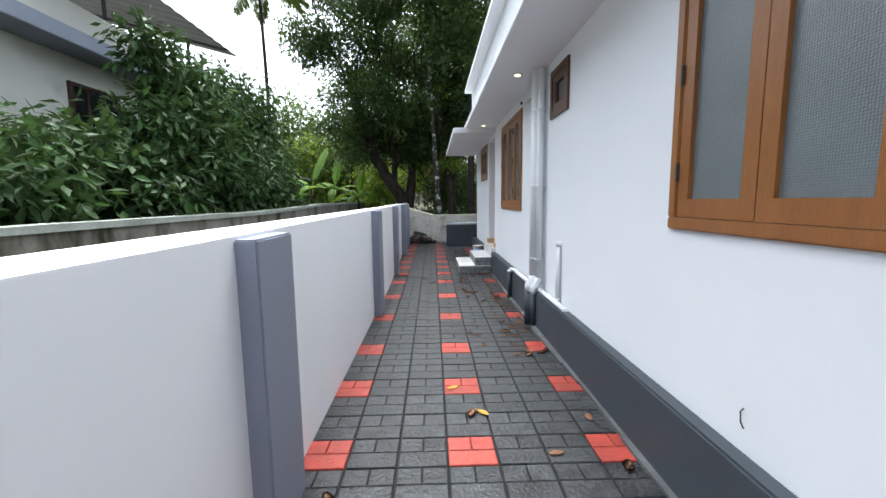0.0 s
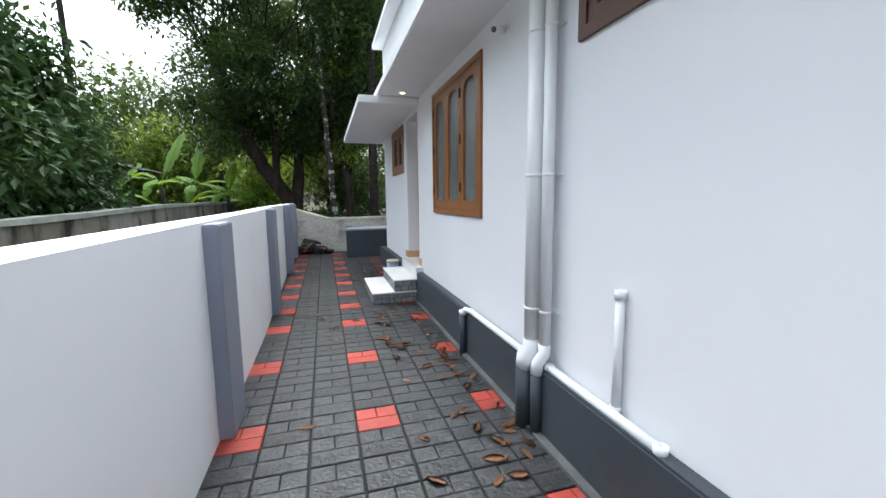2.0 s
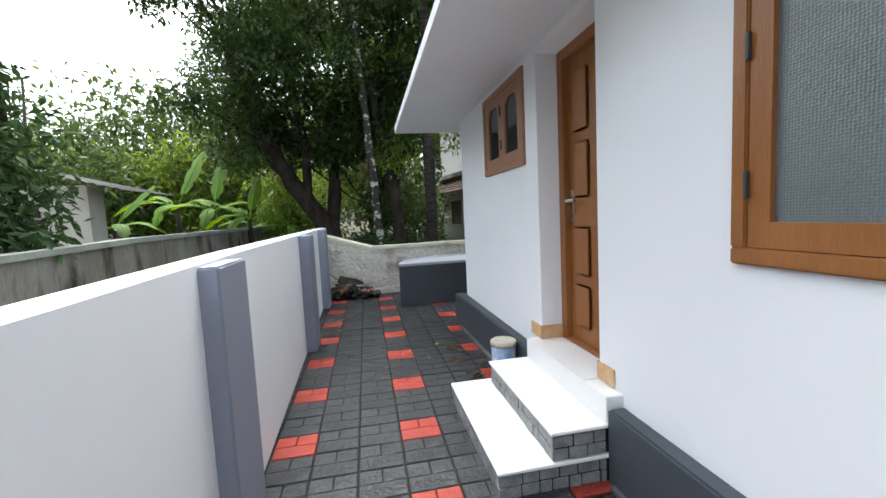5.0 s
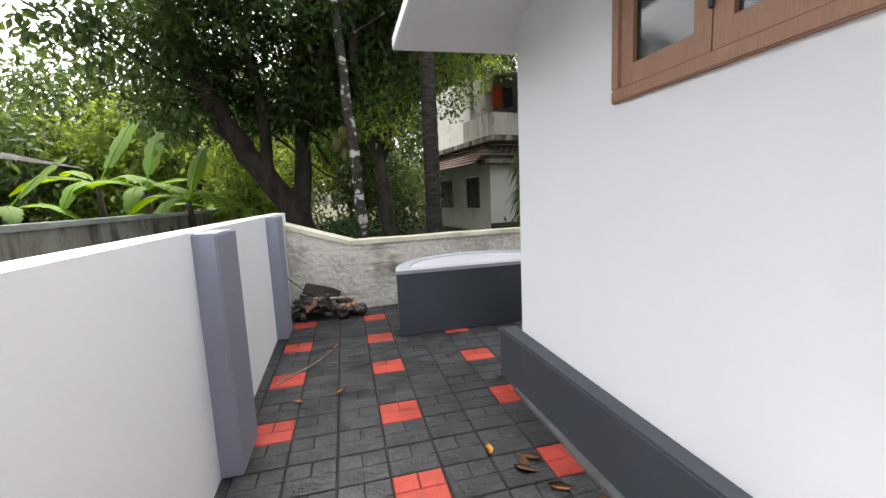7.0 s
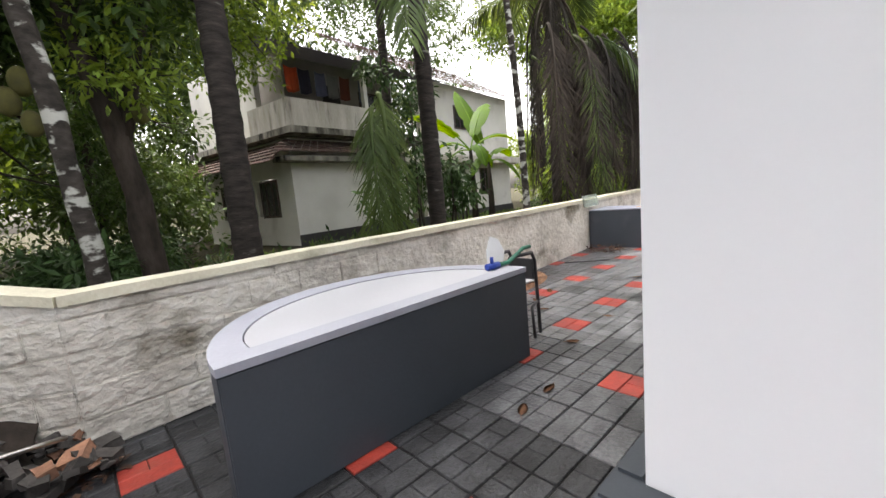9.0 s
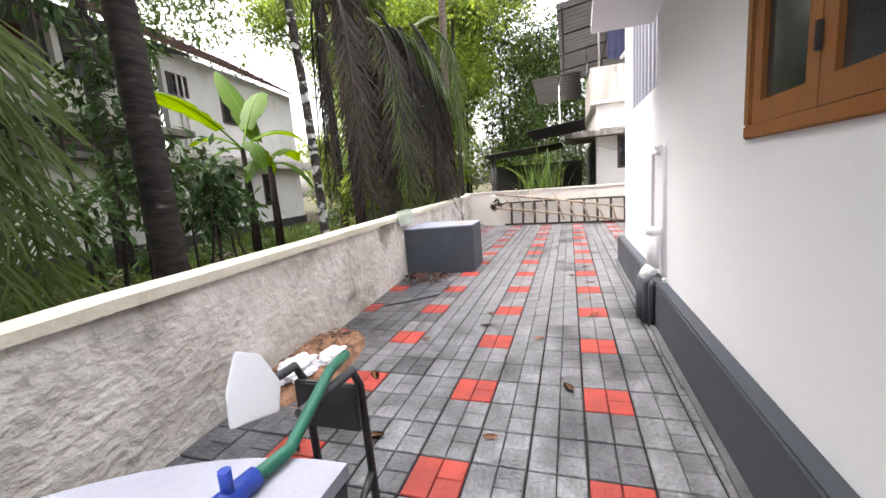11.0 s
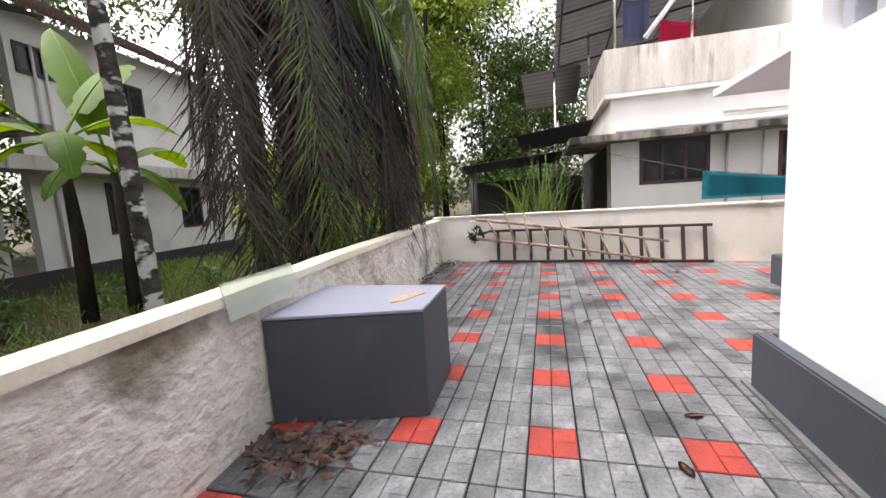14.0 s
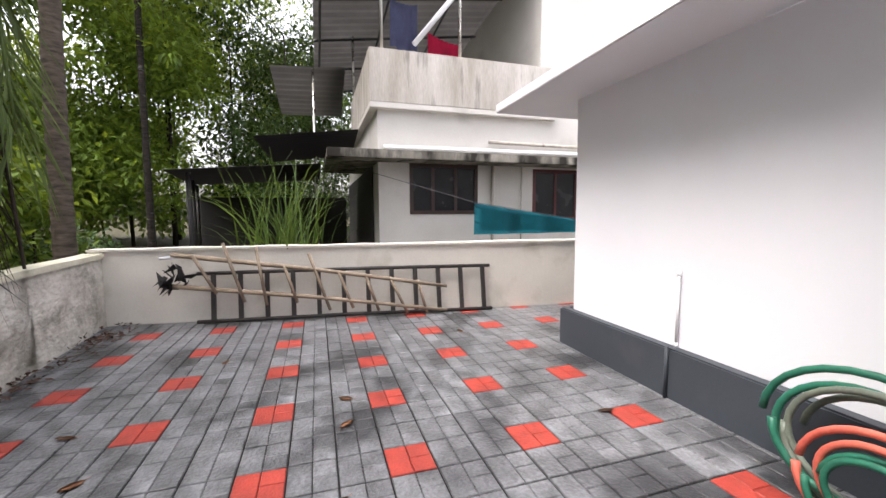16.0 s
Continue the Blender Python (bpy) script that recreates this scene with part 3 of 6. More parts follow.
# ---- pipes on the walls ----
def drain_pipe(y, r, top):
    t = thing("drain_pipe", "white plastic rainwater pipe with a dark painted foot", "pipe", "rainwater pipes on the west wall")
    x = WX - 0.032 - r
    bm = bmesh.new()
    tube(bm, [(x, y, 0.50), (x, y, top)], r, 16)
    pipe = part("pipe", bm, PVC, t)
    bm = bmesh.new()
    tube(bm, [(x, y, 0.56), (x, y, 0.50), (x - 0.045, y, 0.45), (x - 0.05, y, 0.38)], [r * 1.1] * 4, 16)
    part("elbow", bm, PVC, t)
    bm = bmesh.new()
    tube(bm, [(x - 0.05, y, 0.385), (x - 0.05, y, 0.0)], r * 1.05, 16)
    part("foot", bm, GREY, t, "dark grey painted pipe foot")
    for z in (0.75, 1.55, 2.35):
        bm = bmesh.new()
        tube(bm, [(x, y, z), (x, y, z + 0.018)], r * 1.04, 16)
        box(bm, WX - 0.02, y - r - 0.02, z + 0.003, WX, y + r + 0.02, z + 0.015)
        part("clamp", bm, PVC, t)
    return t


drain_pipe(6.17, 0.052, 2.78)
drain_pipe(6.055, 0.034, 2.78)


def wall_pipe(pts, r, label, material=PVC, foot=None):
    t = thing("wall_pipe", label, "pipe")
    bm = bmesh.new()
    tube(bm, pts, r, 12)
    part("pipe", bm, material, t)
    for p in (pts[0], pts[-1]):
        bm = bmesh.new()
        tube(bm, [(p[0], p[1] - 0.0, p[2] - 0.02), (p[0], p[1], p[2] + 0.02)], r * 1.25, 12)
        part("socket", bm, material, t)
    if foot:
        bm = bmesh.new()
        tube(bm, foot, r * 1.15, 12)
        part("foot", bm, GREY, t)
    return t


px = WX - PX - 0.028
wall_pipe([(px + 0.05, 6.3, 0.43), (px + 0.05, 7.27, 0.43), (px + 0.02, 7.34, 0.43), (px, 7.36, 0.40)], 0.026, "white water pipe lying along the plinth", foot=[(px, 7.36, 0.40), (px, 7.36, 0.0)])
wall_pipe([(WX - 0.05, 6.02, 0.425), (WX - 0.05, 5.2, 0.425)], 0.024, "white water pipe stub lying on the plinth")
wall_pipe([(WX - 0.024, 5.49, 0.44), (WX - 0.024, 5.49, 0.99)], 0.022, "short upright white conduit pipe")
ny = NY + 0.03
wall_pipe([(5.95, ny, 0.42), (5.95, ny, 1.48), (5.72, ny, 1.48)], 0.016, "thin white conduit on the north wall")
wall_pipe([(5.74, ny + 0.01, 1.53), (5.45, ny + 0.01, 1.53), (5.42, ny + 0.01, 1.49), (5.42, ny, 0.42)], 0.016, "thin white conduit on the north wall")
t = thing("soil_pipe", "short thick white capped pipe on a dark painted foot", "pipe")
bm = bmesh.new()
tube(bm, [(5.70, NY + 0.07, 0.46), (5.70, NY + 0.07, 0.80)], 0.055, 16)
part("pipe", bm, PVC, t)
bm = bmesh.new()
tube(bm, [(5.70, NY + 0.07, 0.77), (5.70, NY + 0.07, 0.83)], 0.063, 16)
part("cap", bm, PVC, t)
bm = bmesh.new()
tube(bm, [(5.70, NY + 0.07, 0.47), (5.70, NY + 0.11, 0.42), (5.70, NY + 0.14, 0.36)], 0.062, 16)
part("elbow", bm, PVC, t)
bm = bmesh.new()
tube(bm, [(5.70, NY + 0.14, 0.37), (5.70, NY + 0.14, 0)], 0.068, 16)
part("foot", bm, GREY, t)
for x, r in ((5.53, 0.045), (5.43, 0.028), (5.95, 0.022)):
    t = thing("pipe_stub", "dark grey painted pipe running down the plinth", "pipe", "pipes down the plinth")
    bm = bmesh.new()
    tube(bm, [(x, NY + PN + r * 0.9, 0), (x, NY + PN + r * 0.9, 0.37), (x, NY + PN, 0.405)], r, 12)
    part("pipe", bm, GREY, t)
wall_pipe([(10.02, SY + 0.02, 0.41), (10.02, SY + 0.02, 0.97)], 0.013, "thin white conduit on the recessed wall", foot=[(10.02, SY + PX + 0.01, 0.41), (10.02, SY + PX + 0.01, 0)])

t = thing("security_camera", "small white and black camera under the eave", "camera")
bm = bmesh.new()
tube(bm, [(WX, 6.72, 2.62), (WX - 0.05, 6.72, 2.62), (WX - 0.07, 6.72, 2.60)], 0.012, 10)
part("bracket", bm, PVC, t)
bm = bmesh.new()
tube(bm, [(WX - 0.03, 6.74, 2.60), (WX - 0.13, 6.68, 2.565)], 0.024, 14)
body = part("body", bm, PVC, t)
bm = bmesh.new()
tube(bm, [(WX - 0.13, 6.68, 2.565), (WX - 0.135, 6.677, 2.563)], 0.019, 14)
part("lens", bm, DARKSTEEL, body)

# ---- boundary walls ----
def left_face(y):
    return -0.75 - 0.14 * max(0.0, min(1.0, (y - 8.5) / 6.0))


ys = [-4, 3, 8.5, 10, 11.5, 13, 14.5, 15.9]
outline = [(left_face(y), y) for y in ys] + [(left_face(y) - 0.16, y) for y in ys[::-1]]
bm = prism(outline, 0, 1.29, 0.008)
for v in bm.verts:
    if v.co.z > 0.6:
        v.co.z += 0.045 * max(0.0, min(1.0, (v.co.y - 4) / 6.0))
left_wall = solid("boundary_wall_west", bm, WHITE, "low white painted boundary wall with grey pillars")
for y0, y1 in ((-0.1, 0.25), (3.235, 3.60), (6.55, 6.91), (9.27, 9.64), (12.15, 12.53), (14.40, 14.76)):
    x = left_face(0.5 * (y0 + y1))
    part("pillar", boxed(x - 0.02, y0, 0, x + (0.085 if y0 < 12 else 0.12), y1, 1.278 + 0.045 * max(0.0, min(1.0, (y0 - 4) / 6.0)), 0.008), PILLAR, left_wall, "blue-grey painted pillar")


def wall_line(points, thick, tops, name, material, label, cop=0.06, cmat=None, parts=24):
    """A wall along a plan line, with a coping; the inner face on the line, the thickness to the left of it."""
    bm = bmesh.new()
    cb = bmesh.new()
    for (a, b), (t0, t1) in zip(zip(points, points[1:]), zip(tops, tops[1:])):
        a, b = Vector((*a, 0)), Vector((*b, 0))
        d = (b - a).normalized()
        nrm = Vector((-d.y, d.x, 0))
        segs = max(1, int((b - a).length / 0.3))
        for i in range(segs):
            p, q = a.lerp(b, i / segs), a.lerp(b, (i + 1) / segs)
            zp, zq = t0 + (t1 - t0) * i / segs, t0 + (t1 - t0) * (i + 1) / segs
            wob = [0.012 * noise.noise((v.x * 1.7, v.y * 1.7, 3)) for v in (p, q)]
            for target, off0, off1, lo, hi in ((bm, 0.0, thick, None, -cop), (cb, -0.03, thick + 0.03, -cop, 0.0)):
                quad = [p - nrm * 0 + nrm * off0, q + nrm * off0, q + nrm * off1, p + nrm * off1]
                z_lo = [-0.05] * 4 if lo is None else [zp + lo, zq + lo, zq + lo, zp + lo]
                z_hi = [zp + hi + wob[0], zq + hi + wob[1], zq + hi + wob[1], zp + hi + wob[0]]
                v = [target.verts.new((w.x, w.y, z)) for w, z in zip(quad, z_lo)] + [target.verts.new((w.x, w.y, z)) for w, z in zip(quad, z_hi)]
                faces = [(3, 2, 1, 0), (4, 5, 6, 7), (0, 1, 5, 4), (2, 3, 7, 6)]
                if i == 0:
                    faces.append((3, 0, 4, 7))
                if i == segs - 1:
                    faces.append((1, 2, 6, 5))
                for f in faces:
                    target.faces.new([v[k] for k in f])
    for target in (bm, cb):
        bmesh.ops.remove_doubles(target, verts=target.verts[:], dist=0.003)
    t = thing(name, label, "wall", kind="structure")
    part("wall", bm, material, t)
    part("coping", cb, cmat or material, t)
    return t


BACK = [(-1.12, 15.80), (-0.03, 15.33), (13.88, 16.47)]
wall_line(BACK, 0.16, [1.24, 0.94, 0.95], "boundary_wall_back", CONC, "weathered grey concrete block boundary wall with a pale coping", cmat=COPING)
wall_line([(13.88, 16.62), (13.1, 10.4), (12.9, 3.0)], 0.16, [1.0, 1.02, 1.04], "boundary_wall_east", PLASTER, "smooth stained cement boundary wall", 0.03)
wall_line([(-3.4, -6), (-3.4, 10), (-3.38, 14), (-3.3, 25.4)], 0.18, [1.24, 1.25, 1.36, 1.42], "old_lane_wall", OLDWALL, "old mossy grey plastered wall across the lane", 0.07, OLDTOP)

# ---- tank, box ----
def half_disc(cx, cy, rx, ry, n=36):
    return [(cx - rx * math.cos(math.pi * i / n), cy + ry * math.sin(math.pi * i / n)) for i in range(n + 1)][::-1]


t = thing("water_tank", "dark grey half-round cement tank with a white recessed top", "tank")
cx, cy, rx, ry = 1.455, 14.05, 1.055, 1.02
part("body", prism(half_disc(cx, cy, rx, ry), 0, 0.665, 0.006), GREY, t, "dark grey painted cement wall")
outer, inner = half_disc(cx, cy - 0.004, rx + 0.004, ry + 0.006), half_disc(cx, cy + 0.13, rx - 0.17, ry - 0.30)
bm = bmesh.new()
o0, o1 = [bm.verts.new((x, y, 0.667)) for x, y in outer], [bm.verts.new((x, y, 0.705)) for x, y in outer]
i1, i0 = [bm.verts.new((x, y, 0.705)) for x, y in inner], [bm.verts.new((x, y, 0.667)) for x, y in inner]
n = len(outer)
for i in range(n):
    j = (i + 1) % n
    for a, b in ((o0, o1), (o1, i1), (i1, i0)):
        bm.faces.new((a[i], a[j], b[j], b[i]))
part("rim", bm, LEDGE, t, "pale grey cement rim")
part("cover", prism(half_disc(cx, cy + 0.135, rx - 0.178, ry - 0.312), 0.667, 0.700), TANKTOP, t, "smooth white cement cover")

t = thing("cement_box", "dark grey cement chamber with a pale grey lid slab", "chamber")
plan = [(7.57, 14.92), (8.26, 14.94), (8.27, 16.0), (7.33, 15.92)]
part("body", prism(plan, 0, 0.70, 0.006), GREY, t)
part("lid", prism([(7.566, 14.916), (8.264, 14.936), (8.274, 16.0), (7.325, 15.92)], 0.702, 0.722, 0.004), PILLAR, t, "pale blue-grey painted lid")


# ---- ground ----
solid("ground", boxed(-160, -120, -0.6, 200, 240, -0.06), SOIL, "leafy brown soil with scrub", "ground")
bm = bmesh.new()
for x0, y0, x1, y1 in ((-0.93, -4, WX, 15.6), (EX, SY, 14.0, NY), (11.35, 3, 13.4, SY)):
    box(bm, x0, y0, -0.058, x1, y1, -0.012)
slab_prism(bm, [(WX, NY), (14.0, NY), (14.0, 16.55), (WX, 15.50)], -0.058, -0.012)
solid("pavement", bm, JOINT, "dark sand bed under the pavers")
solid("lane", boxed(-3.4, -8, -0.058, -1.1, 26, -0.03), SOIL, "bare earth lane between two walls")


# ---- neighbouring houses ----
def window_block(t, name, x0, y0, z0, x1, y1, z1, axis, frame_mat=BROWNWIN, bars=3):
    """A window set in a house wall: frame ring, dark panes and mullions. axis: the wall's normal, x or y (outside towards -)."""
    bm = bmesh.new()
    f = 0.07
    mullions = []
    if axis == "x":
        for a, b, lo, hi in ((y0, y1, z0, z0 + f), (y0, y1, z1 - f, z1), (y0, y0 + f, z0 + f, z1 - f), (y1 - f, y1, z0 + f, z1 - f)):
            box(bm, x0 - 0.03, a, lo, x0 + 0.05, b, hi)
        for k in range(1, bars):
            c = y0 + (y1 - y0) * k / bars
            mullions.append(boxed(x0 - 0.02, c - 0.03, z0 + f, x0 + 0.04, c + 0.03, z1 - f))
        pb = boxed(x0 - 0.004, y0 + f, z0 + f, x0 + 0.02, y1 - f, z1 - f)
    else:
        for a, b, lo, hi in ((x0, x1, z0, z0 + f), (x0, x1, z1 - f, z1), (x0, x0 + f, z0 + f, z1 - f), (x1 - f, x1, z0 + f, z1 - f)):
            box(bm, a, y0 - 0.03, lo, b, y0 + 0.05, hi)
        for k in range(1, bars):
            c = x0 + (x1 - x0) * k / bars
            mullions.append(boxed(c - 0.03, y0 - 0.02, z0 + f, c + 0.03, y0 + 0.04, z1 - f))
        pb = boxed(x0 + f, y0 - 0.004, z0 + f, x1 - f, y0 + 0.02, z1 - f)
    w = part(name, bm, frame_mat, t)
    part("pane", pb, BLACKGLASS, w)
    for mb in mullions:
        part("mullion", mb, frame_mat, w)
    return w


def sheet_roof(corners, name, material, t, ribs=14, thick=0.02):
    """A ribbed sheet over four corners (a, b along the eave; d, c opposite)."""
    a, b, c, d = [Vector(v) for v in corners]
    bm = bmesh.new()
    rows = []
    nrm = (b - a).cross(d - a).normalized()
    if nrm.z < 0:
        nrm = -nrm
    for i in range(ribs * 2 + 1):
        u = i / (ribs * 2)
        off = nrm * (thick if i % 2 else 0)
        rows.append((bm.verts.new(a.lerp(b, u) + off), bm.verts.new(d.lerp(c, u) + off)))
    for p, q in zip(rows, rows[1:]):
        bm.faces.new((p[0], q[0], q[1], p[1]))
    bmesh.ops.solidify(bm, geom=bm.faces[:], thickness=0.004)
    return part(name, bm, material, t)


def tile_slope(t, corners, rows=9, cols=16):
    """A roof slope laid with rows of overlapping tiles."""
    a, b, c, d = [Vector(v) for v in corners]
    bm = bmesh.new()
    nrm = (b - a).cross(d - a).normalized()
    if nrm.z < 0:
        nrm = -nrm
    for r in range(rows):
        for k in range(cols):
            p = [a.lerp(b, u).lerp(d.lerp(c, u), v) for u, v in ((k / cols + 0.002, r / rows), ((k + 0.94) / cols, r / rows),
                 ((k + 0.94) / cols, (r + 1.12) / rows), (k / cols + 0.002, (r + 1.12) / rows))]
            lift = [0.06, 0.06, 0.015, 0.015]
            top = [bm.verts.new(q + nrm * h) for q, h in zip(p, lift)]
            low = [bm.verts.new(q + nrm * (h - 0.03)) for q, h in zip(p, lift)]
            bm.faces.new(top)
            for i in range(4):
                bm.faces.new((low[i], low[(i + 1) % 4], top[(i + 1) % 4], top[i]))
    return part("roof", bm, ROOFTILE, t, "weathered clay roof tiles")


def cloth(t_name, label, p0, p1, drop, colour, seed=0, sag=0.05):
    """Cloth hanging over a line from p0 to p1."""
    m = mat(t_name + "_cloth", colour, tuple(c * 0.7 for c in colour), 0.9, 3, 60, 0.2)
    r = np.random.default_rng(seed)
    bm = bmesh.new()
    p0, p1 = Vector(p0), Vector(p1)
    d = p1 - p0
    side = Vector((-d.y, d.x, 0)).normalized()
    grid = []
    for i in range(17):
        u = i / 16
        top = p0.lerp(p1, u) - Vector((0, 0, sag * 4 * u * (1 - u)))
        dr = drop[0] + (drop[1] - drop[0]) * u
        col = []
        for j in range(7):
            v = j / 6
            wave = 0.05 * math.sin(u * 19 + seed) * v + 0.02 * math.sin(u * 41 + 2 * seed)
            col.append(bm.verts.new(top + side * wave - Vector((0, 0, dr * v))))
        grid.append(col)
    for a, b in zip(grid, grid[1:]):
        for j in range(6):
            f = bm.faces.new((a[j], b[j], b[j + 1], a[j + 1]))
            f.smooth = True
    bmesh.ops.solidify(bm, geom=bm.faces[:], thickness=0.008)
    t = thing(t_name, label, "laundry", "laundry on the neighbours' lines")
    part("fabric", bm, m, t)
    return t


# east neighbour: two storeys, streaked balcony, sheet roofs
H = thing("east_house", "two-storey cream house with a rain-streaked balcony and sheet roofs", "house")
bm = wall_mesh("y", 15.2, 15.4, 3, 12.69, -0.05, 3.4, [(10.7, 12.1, 1.43, 2.4), (8.35, 9.45, 1.29, 2.36)])
part("wall", bm, OLDPAINT, H, "cream plaster wall")
part("wall", boxed(15.4, 12.49, -0.05, 22, 12.69, 3.4), OLDPAINT, H)
part("wall", boxed(15.2, 3, 3.4, 15.4, 9.3, 7.2), OLDPAINT, H, "white upper wall")
part("wall", boxed(15.4, 9.1, 3.4, 22, 9.3, 7.2), OLDPAINT, H, "shaded upper wall behind the balcony")
part("ledge", boxed(14.62, 3, 2.40, 15.2, 13.62, 2.55, 0.01), MOULDLEDGE, H, "mouldy concrete sunshade ledge")
part("ledge", boxed(15.2, 12.69, 2.40, 17.5, 13.62, 2.55, 0.01), MOULDLEDGE, H)
part("slab", boxed(15.06, 9.0, 3.36, 22, 12.84, 3.46, 0.01), OLDPAINT, H)
part("parapet", boxed(15.06, 9.0, 3.46, 15.2, 12.84, 4.40, 0.01), MOULDY, H, "rain-streaked balcony parapet")
part("parapet", boxed(15.2, 12.70, 3.46, 19, 12.84, 4.40, 0.01), MOULDY, H)
part("floor", boxed(15.4, 9.3, 3.3, 22, 12.49, 3.36), OLDPAINT, H)
window_block(H, "window", 15.22, 10.7, 1.43, 0, 12.1, 2.4, "x")
window_block(H, "window", 15.22, 8.35, 1.29, 0, 9.45, 2.36, "x", mat("red_brown_frame", (0.10, 0.02, 0.02), (0.07, 0.014, 0.014), 0.5), 2)
# Dark panel over the side wall, painting in the shade below the lean-to roofs.
part("wall", boxed(15.9, 12.695, -0.05, 22, 12.72, 2.40), SHEETDARK, H, "dark panel standing for the shade beside the house")
sheet_roof([(15.0, 13.75, 6.3), (22.5, 13.75, 5.6), (22.5, 8.9, 6.3), (15.0, 8.9, 7.0)], "roof", SHEET, H, 26)
for k in range(5):
    x = 15.3 + k * 1.75
    bm = bmesh.new()
    tube(bm, [(x, 13.75, 6.22 - 0.0933 * (x - 15)), (x, 8.9, 6.92 - 0.0933 * (x - 15))], 0.03, 6)
    part("purlin", bm, DARKSTEEL, H)
for k in range(4):
    y = 13.6 - k * 1.5
    bm = bmesh.new()
    tube(bm, [(15.0, y, 6.20 + 0.144 * (13.75 - y)), (22.5, y, 5.50 + 0.144 * (13.75 - y))], 0.03, 6)
    part("purlin", bm, DARKSTEEL, H)
for x, y in ((15.13, 12.6), (18.8, 12.77), (15.13, 11.1)):
    bm = bmesh.new()
    tube(bm, [(x, y, 4.40), (x, y, 6.35 - 0.09 * (x - 15) + 0.144 * (13.75 - y))], 0.03, 8)
    part("post", bm, STEEL, H, "thin steel post")
bm = bmesh.new()
tube(bm, [(15.12, 10.2, 6.75), (15.12, 12.0, 4.55)], 0.05, 8)
part("gutter_pipe", bm, PVC, H, "slanting pale pipe under the roof")
sheet_roof([(18.5, 14.8, 5.06), (22.0, 14.8, 4.7), (22.0, 12.9, 4.75), (18.5, 13.0, 5.16)], "roof", SHEET, H, 10)
bm = bmesh.new()
tube(bm, [(18.6, 13.8, -0.05), (18.6, 13.8, 5.1)], 0.035, 8)
part("post", bm, STEEL, H)
sheet_roof([(15.5, 14.85, 2.82), (19.0, 14.85, 2.80), (19.0, 12.85, 3.02), (15.5, 13.0, 3.04)], "roof", SHEETDARK, H, 14)
sheet_roof([(15.5, 16.25, 2.19), (19.6, 16.9, 2.22), (19.6, 13.7, 2.40), (15.5, 13.7, 2.38)], "roof", SHEETDARK, H, 16)
for x, y, z in ((15.8, 15.95, 2.18), (17.4, 16.3, 2.18), (19.3, 16.7, 2.2), (18.0, 14.3, 2.34)):
    bm = bmesh.new()
    tube(bm, [(x, y, -0.05), (x, y, z)], 0.045, 8)
    part("post", bm, SHEETDARK, H)
# Added dark panel: its colour stands for the shade inside the lean-to.
part("wall", boxed(19.5, 13.0, -0.05, 19.6, 16.7, 1.9), SHEETDARK, H, "dark panel for the shaded inside of the lean-to")
for p0, p1, r in (((15.12, 12.6, 2.66), (15.12, 4, 2.72), 0.05), ((15.1, 10.5, 2.85), (15.1, 4, 2.80), 0.035), ((15.13, 10.4, 0.1), (15.13, 10.4, 2.4), 0.035), ((15.13, 9.75, 0.1), (15.13, 9.75, 2.4), 0.02)):
    bm = bmesh.new()
    tube(bm, [p0, p1], r, 8)
    part("pipe", bm, PVC if r > 0.04 else MOULDY, H)
cloth("teal_cloth", "teal patterned cloth hung over a sagging line", (14.15, 11.18, 1.62), (14.1, 8.9, 1.28), (0.55, 0.2), (0.0, 0.13, 0.17), 1, 0.0)
cloth("blue_shirt", "blue shirt hanging on the balcony", (15.9, 12.3, 5.7), (16.0, 11.7, 5.7), (0.9, 0.9), (0.13, 0.14, 0.25), 2)
cloth("red_cloth", "red cloth hanging on the balcony", (16.0, 11.5, 5.2), (16.2, 10.7, 5.1), (0.7, 0.6), (0.55, 0.01, 0.06), 3)
t = thing("washing_line", "thin line stretched from the house", "line")
bm = bmesh.new()
tube(bm, [(15.1, 13.4, 2.35), (14.15, 11.18, 1.63), (14.1, 8.9, 1.29)], 0.005, 5)
part("cord", bm, DARKSTEEL, t)

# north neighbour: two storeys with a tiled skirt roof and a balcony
# Grey plaster with the shade under the balcony roof put into its colour.
SHADEDPLASTER = mat("shaded_grey_plaster", (0.30, 0.29, 0.27), (0.20, 0.19, 0.175), 0.9, 1.2, 30, 0.2, fine_mix=0.2, spec=0.2)
B = thing("north_house", "two-storey cream house with tiled roofs and a mouldy balcony", "house")
part("wall", wall_mesh("x", 24.7, 24.9, 5.5, 9.9, 0, 3.4), OLDPAINT, B, "shaded cream wall")
part("wall", wall_mesh("y", 5.5, 5.7, 24.9, 31, 0, 3.4, [(25.8, 27.0, 1.0, 2.25)]), OLDPAINT, B, "cream wall")
part("base", boxed(5.48, 24.68, -0.06, 9.9, 24.699, 0.35), SHEETDARK, B, "dark painted base")
window_block(B, "window", 5.5, 25.6, 0.95, 0, 26.7, 2.2, "x")
window_block(B, "window", 5.5, 28.3, 0.95, 0, 29.6, 2.2, "x")
part("slab", boxed(4.9, 24.0, 2.62, 9.95, 24.7, 2.78, 0.01), MOULDLEDGE, B, "mouldy sunshade slab")
tile_slope(B, [(4.35, 23.9, 2.55), (4.35, 31, 2.55), (5.6, 31, 3.35), (5.6, 24.7, 3.35)], 6, 22)
tile_slope(B, [(4.4, 23.85, 2.85), (9.9, 23.85, 2.85), (9.9, 24.75, 3.35), (5.4, 24.75, 3.35)], 4, 18)
part("slab", boxed(5.1, 23.85, 3.42, 12.0, 31, 3.62, 0.01), MOULDLEDGE, B)
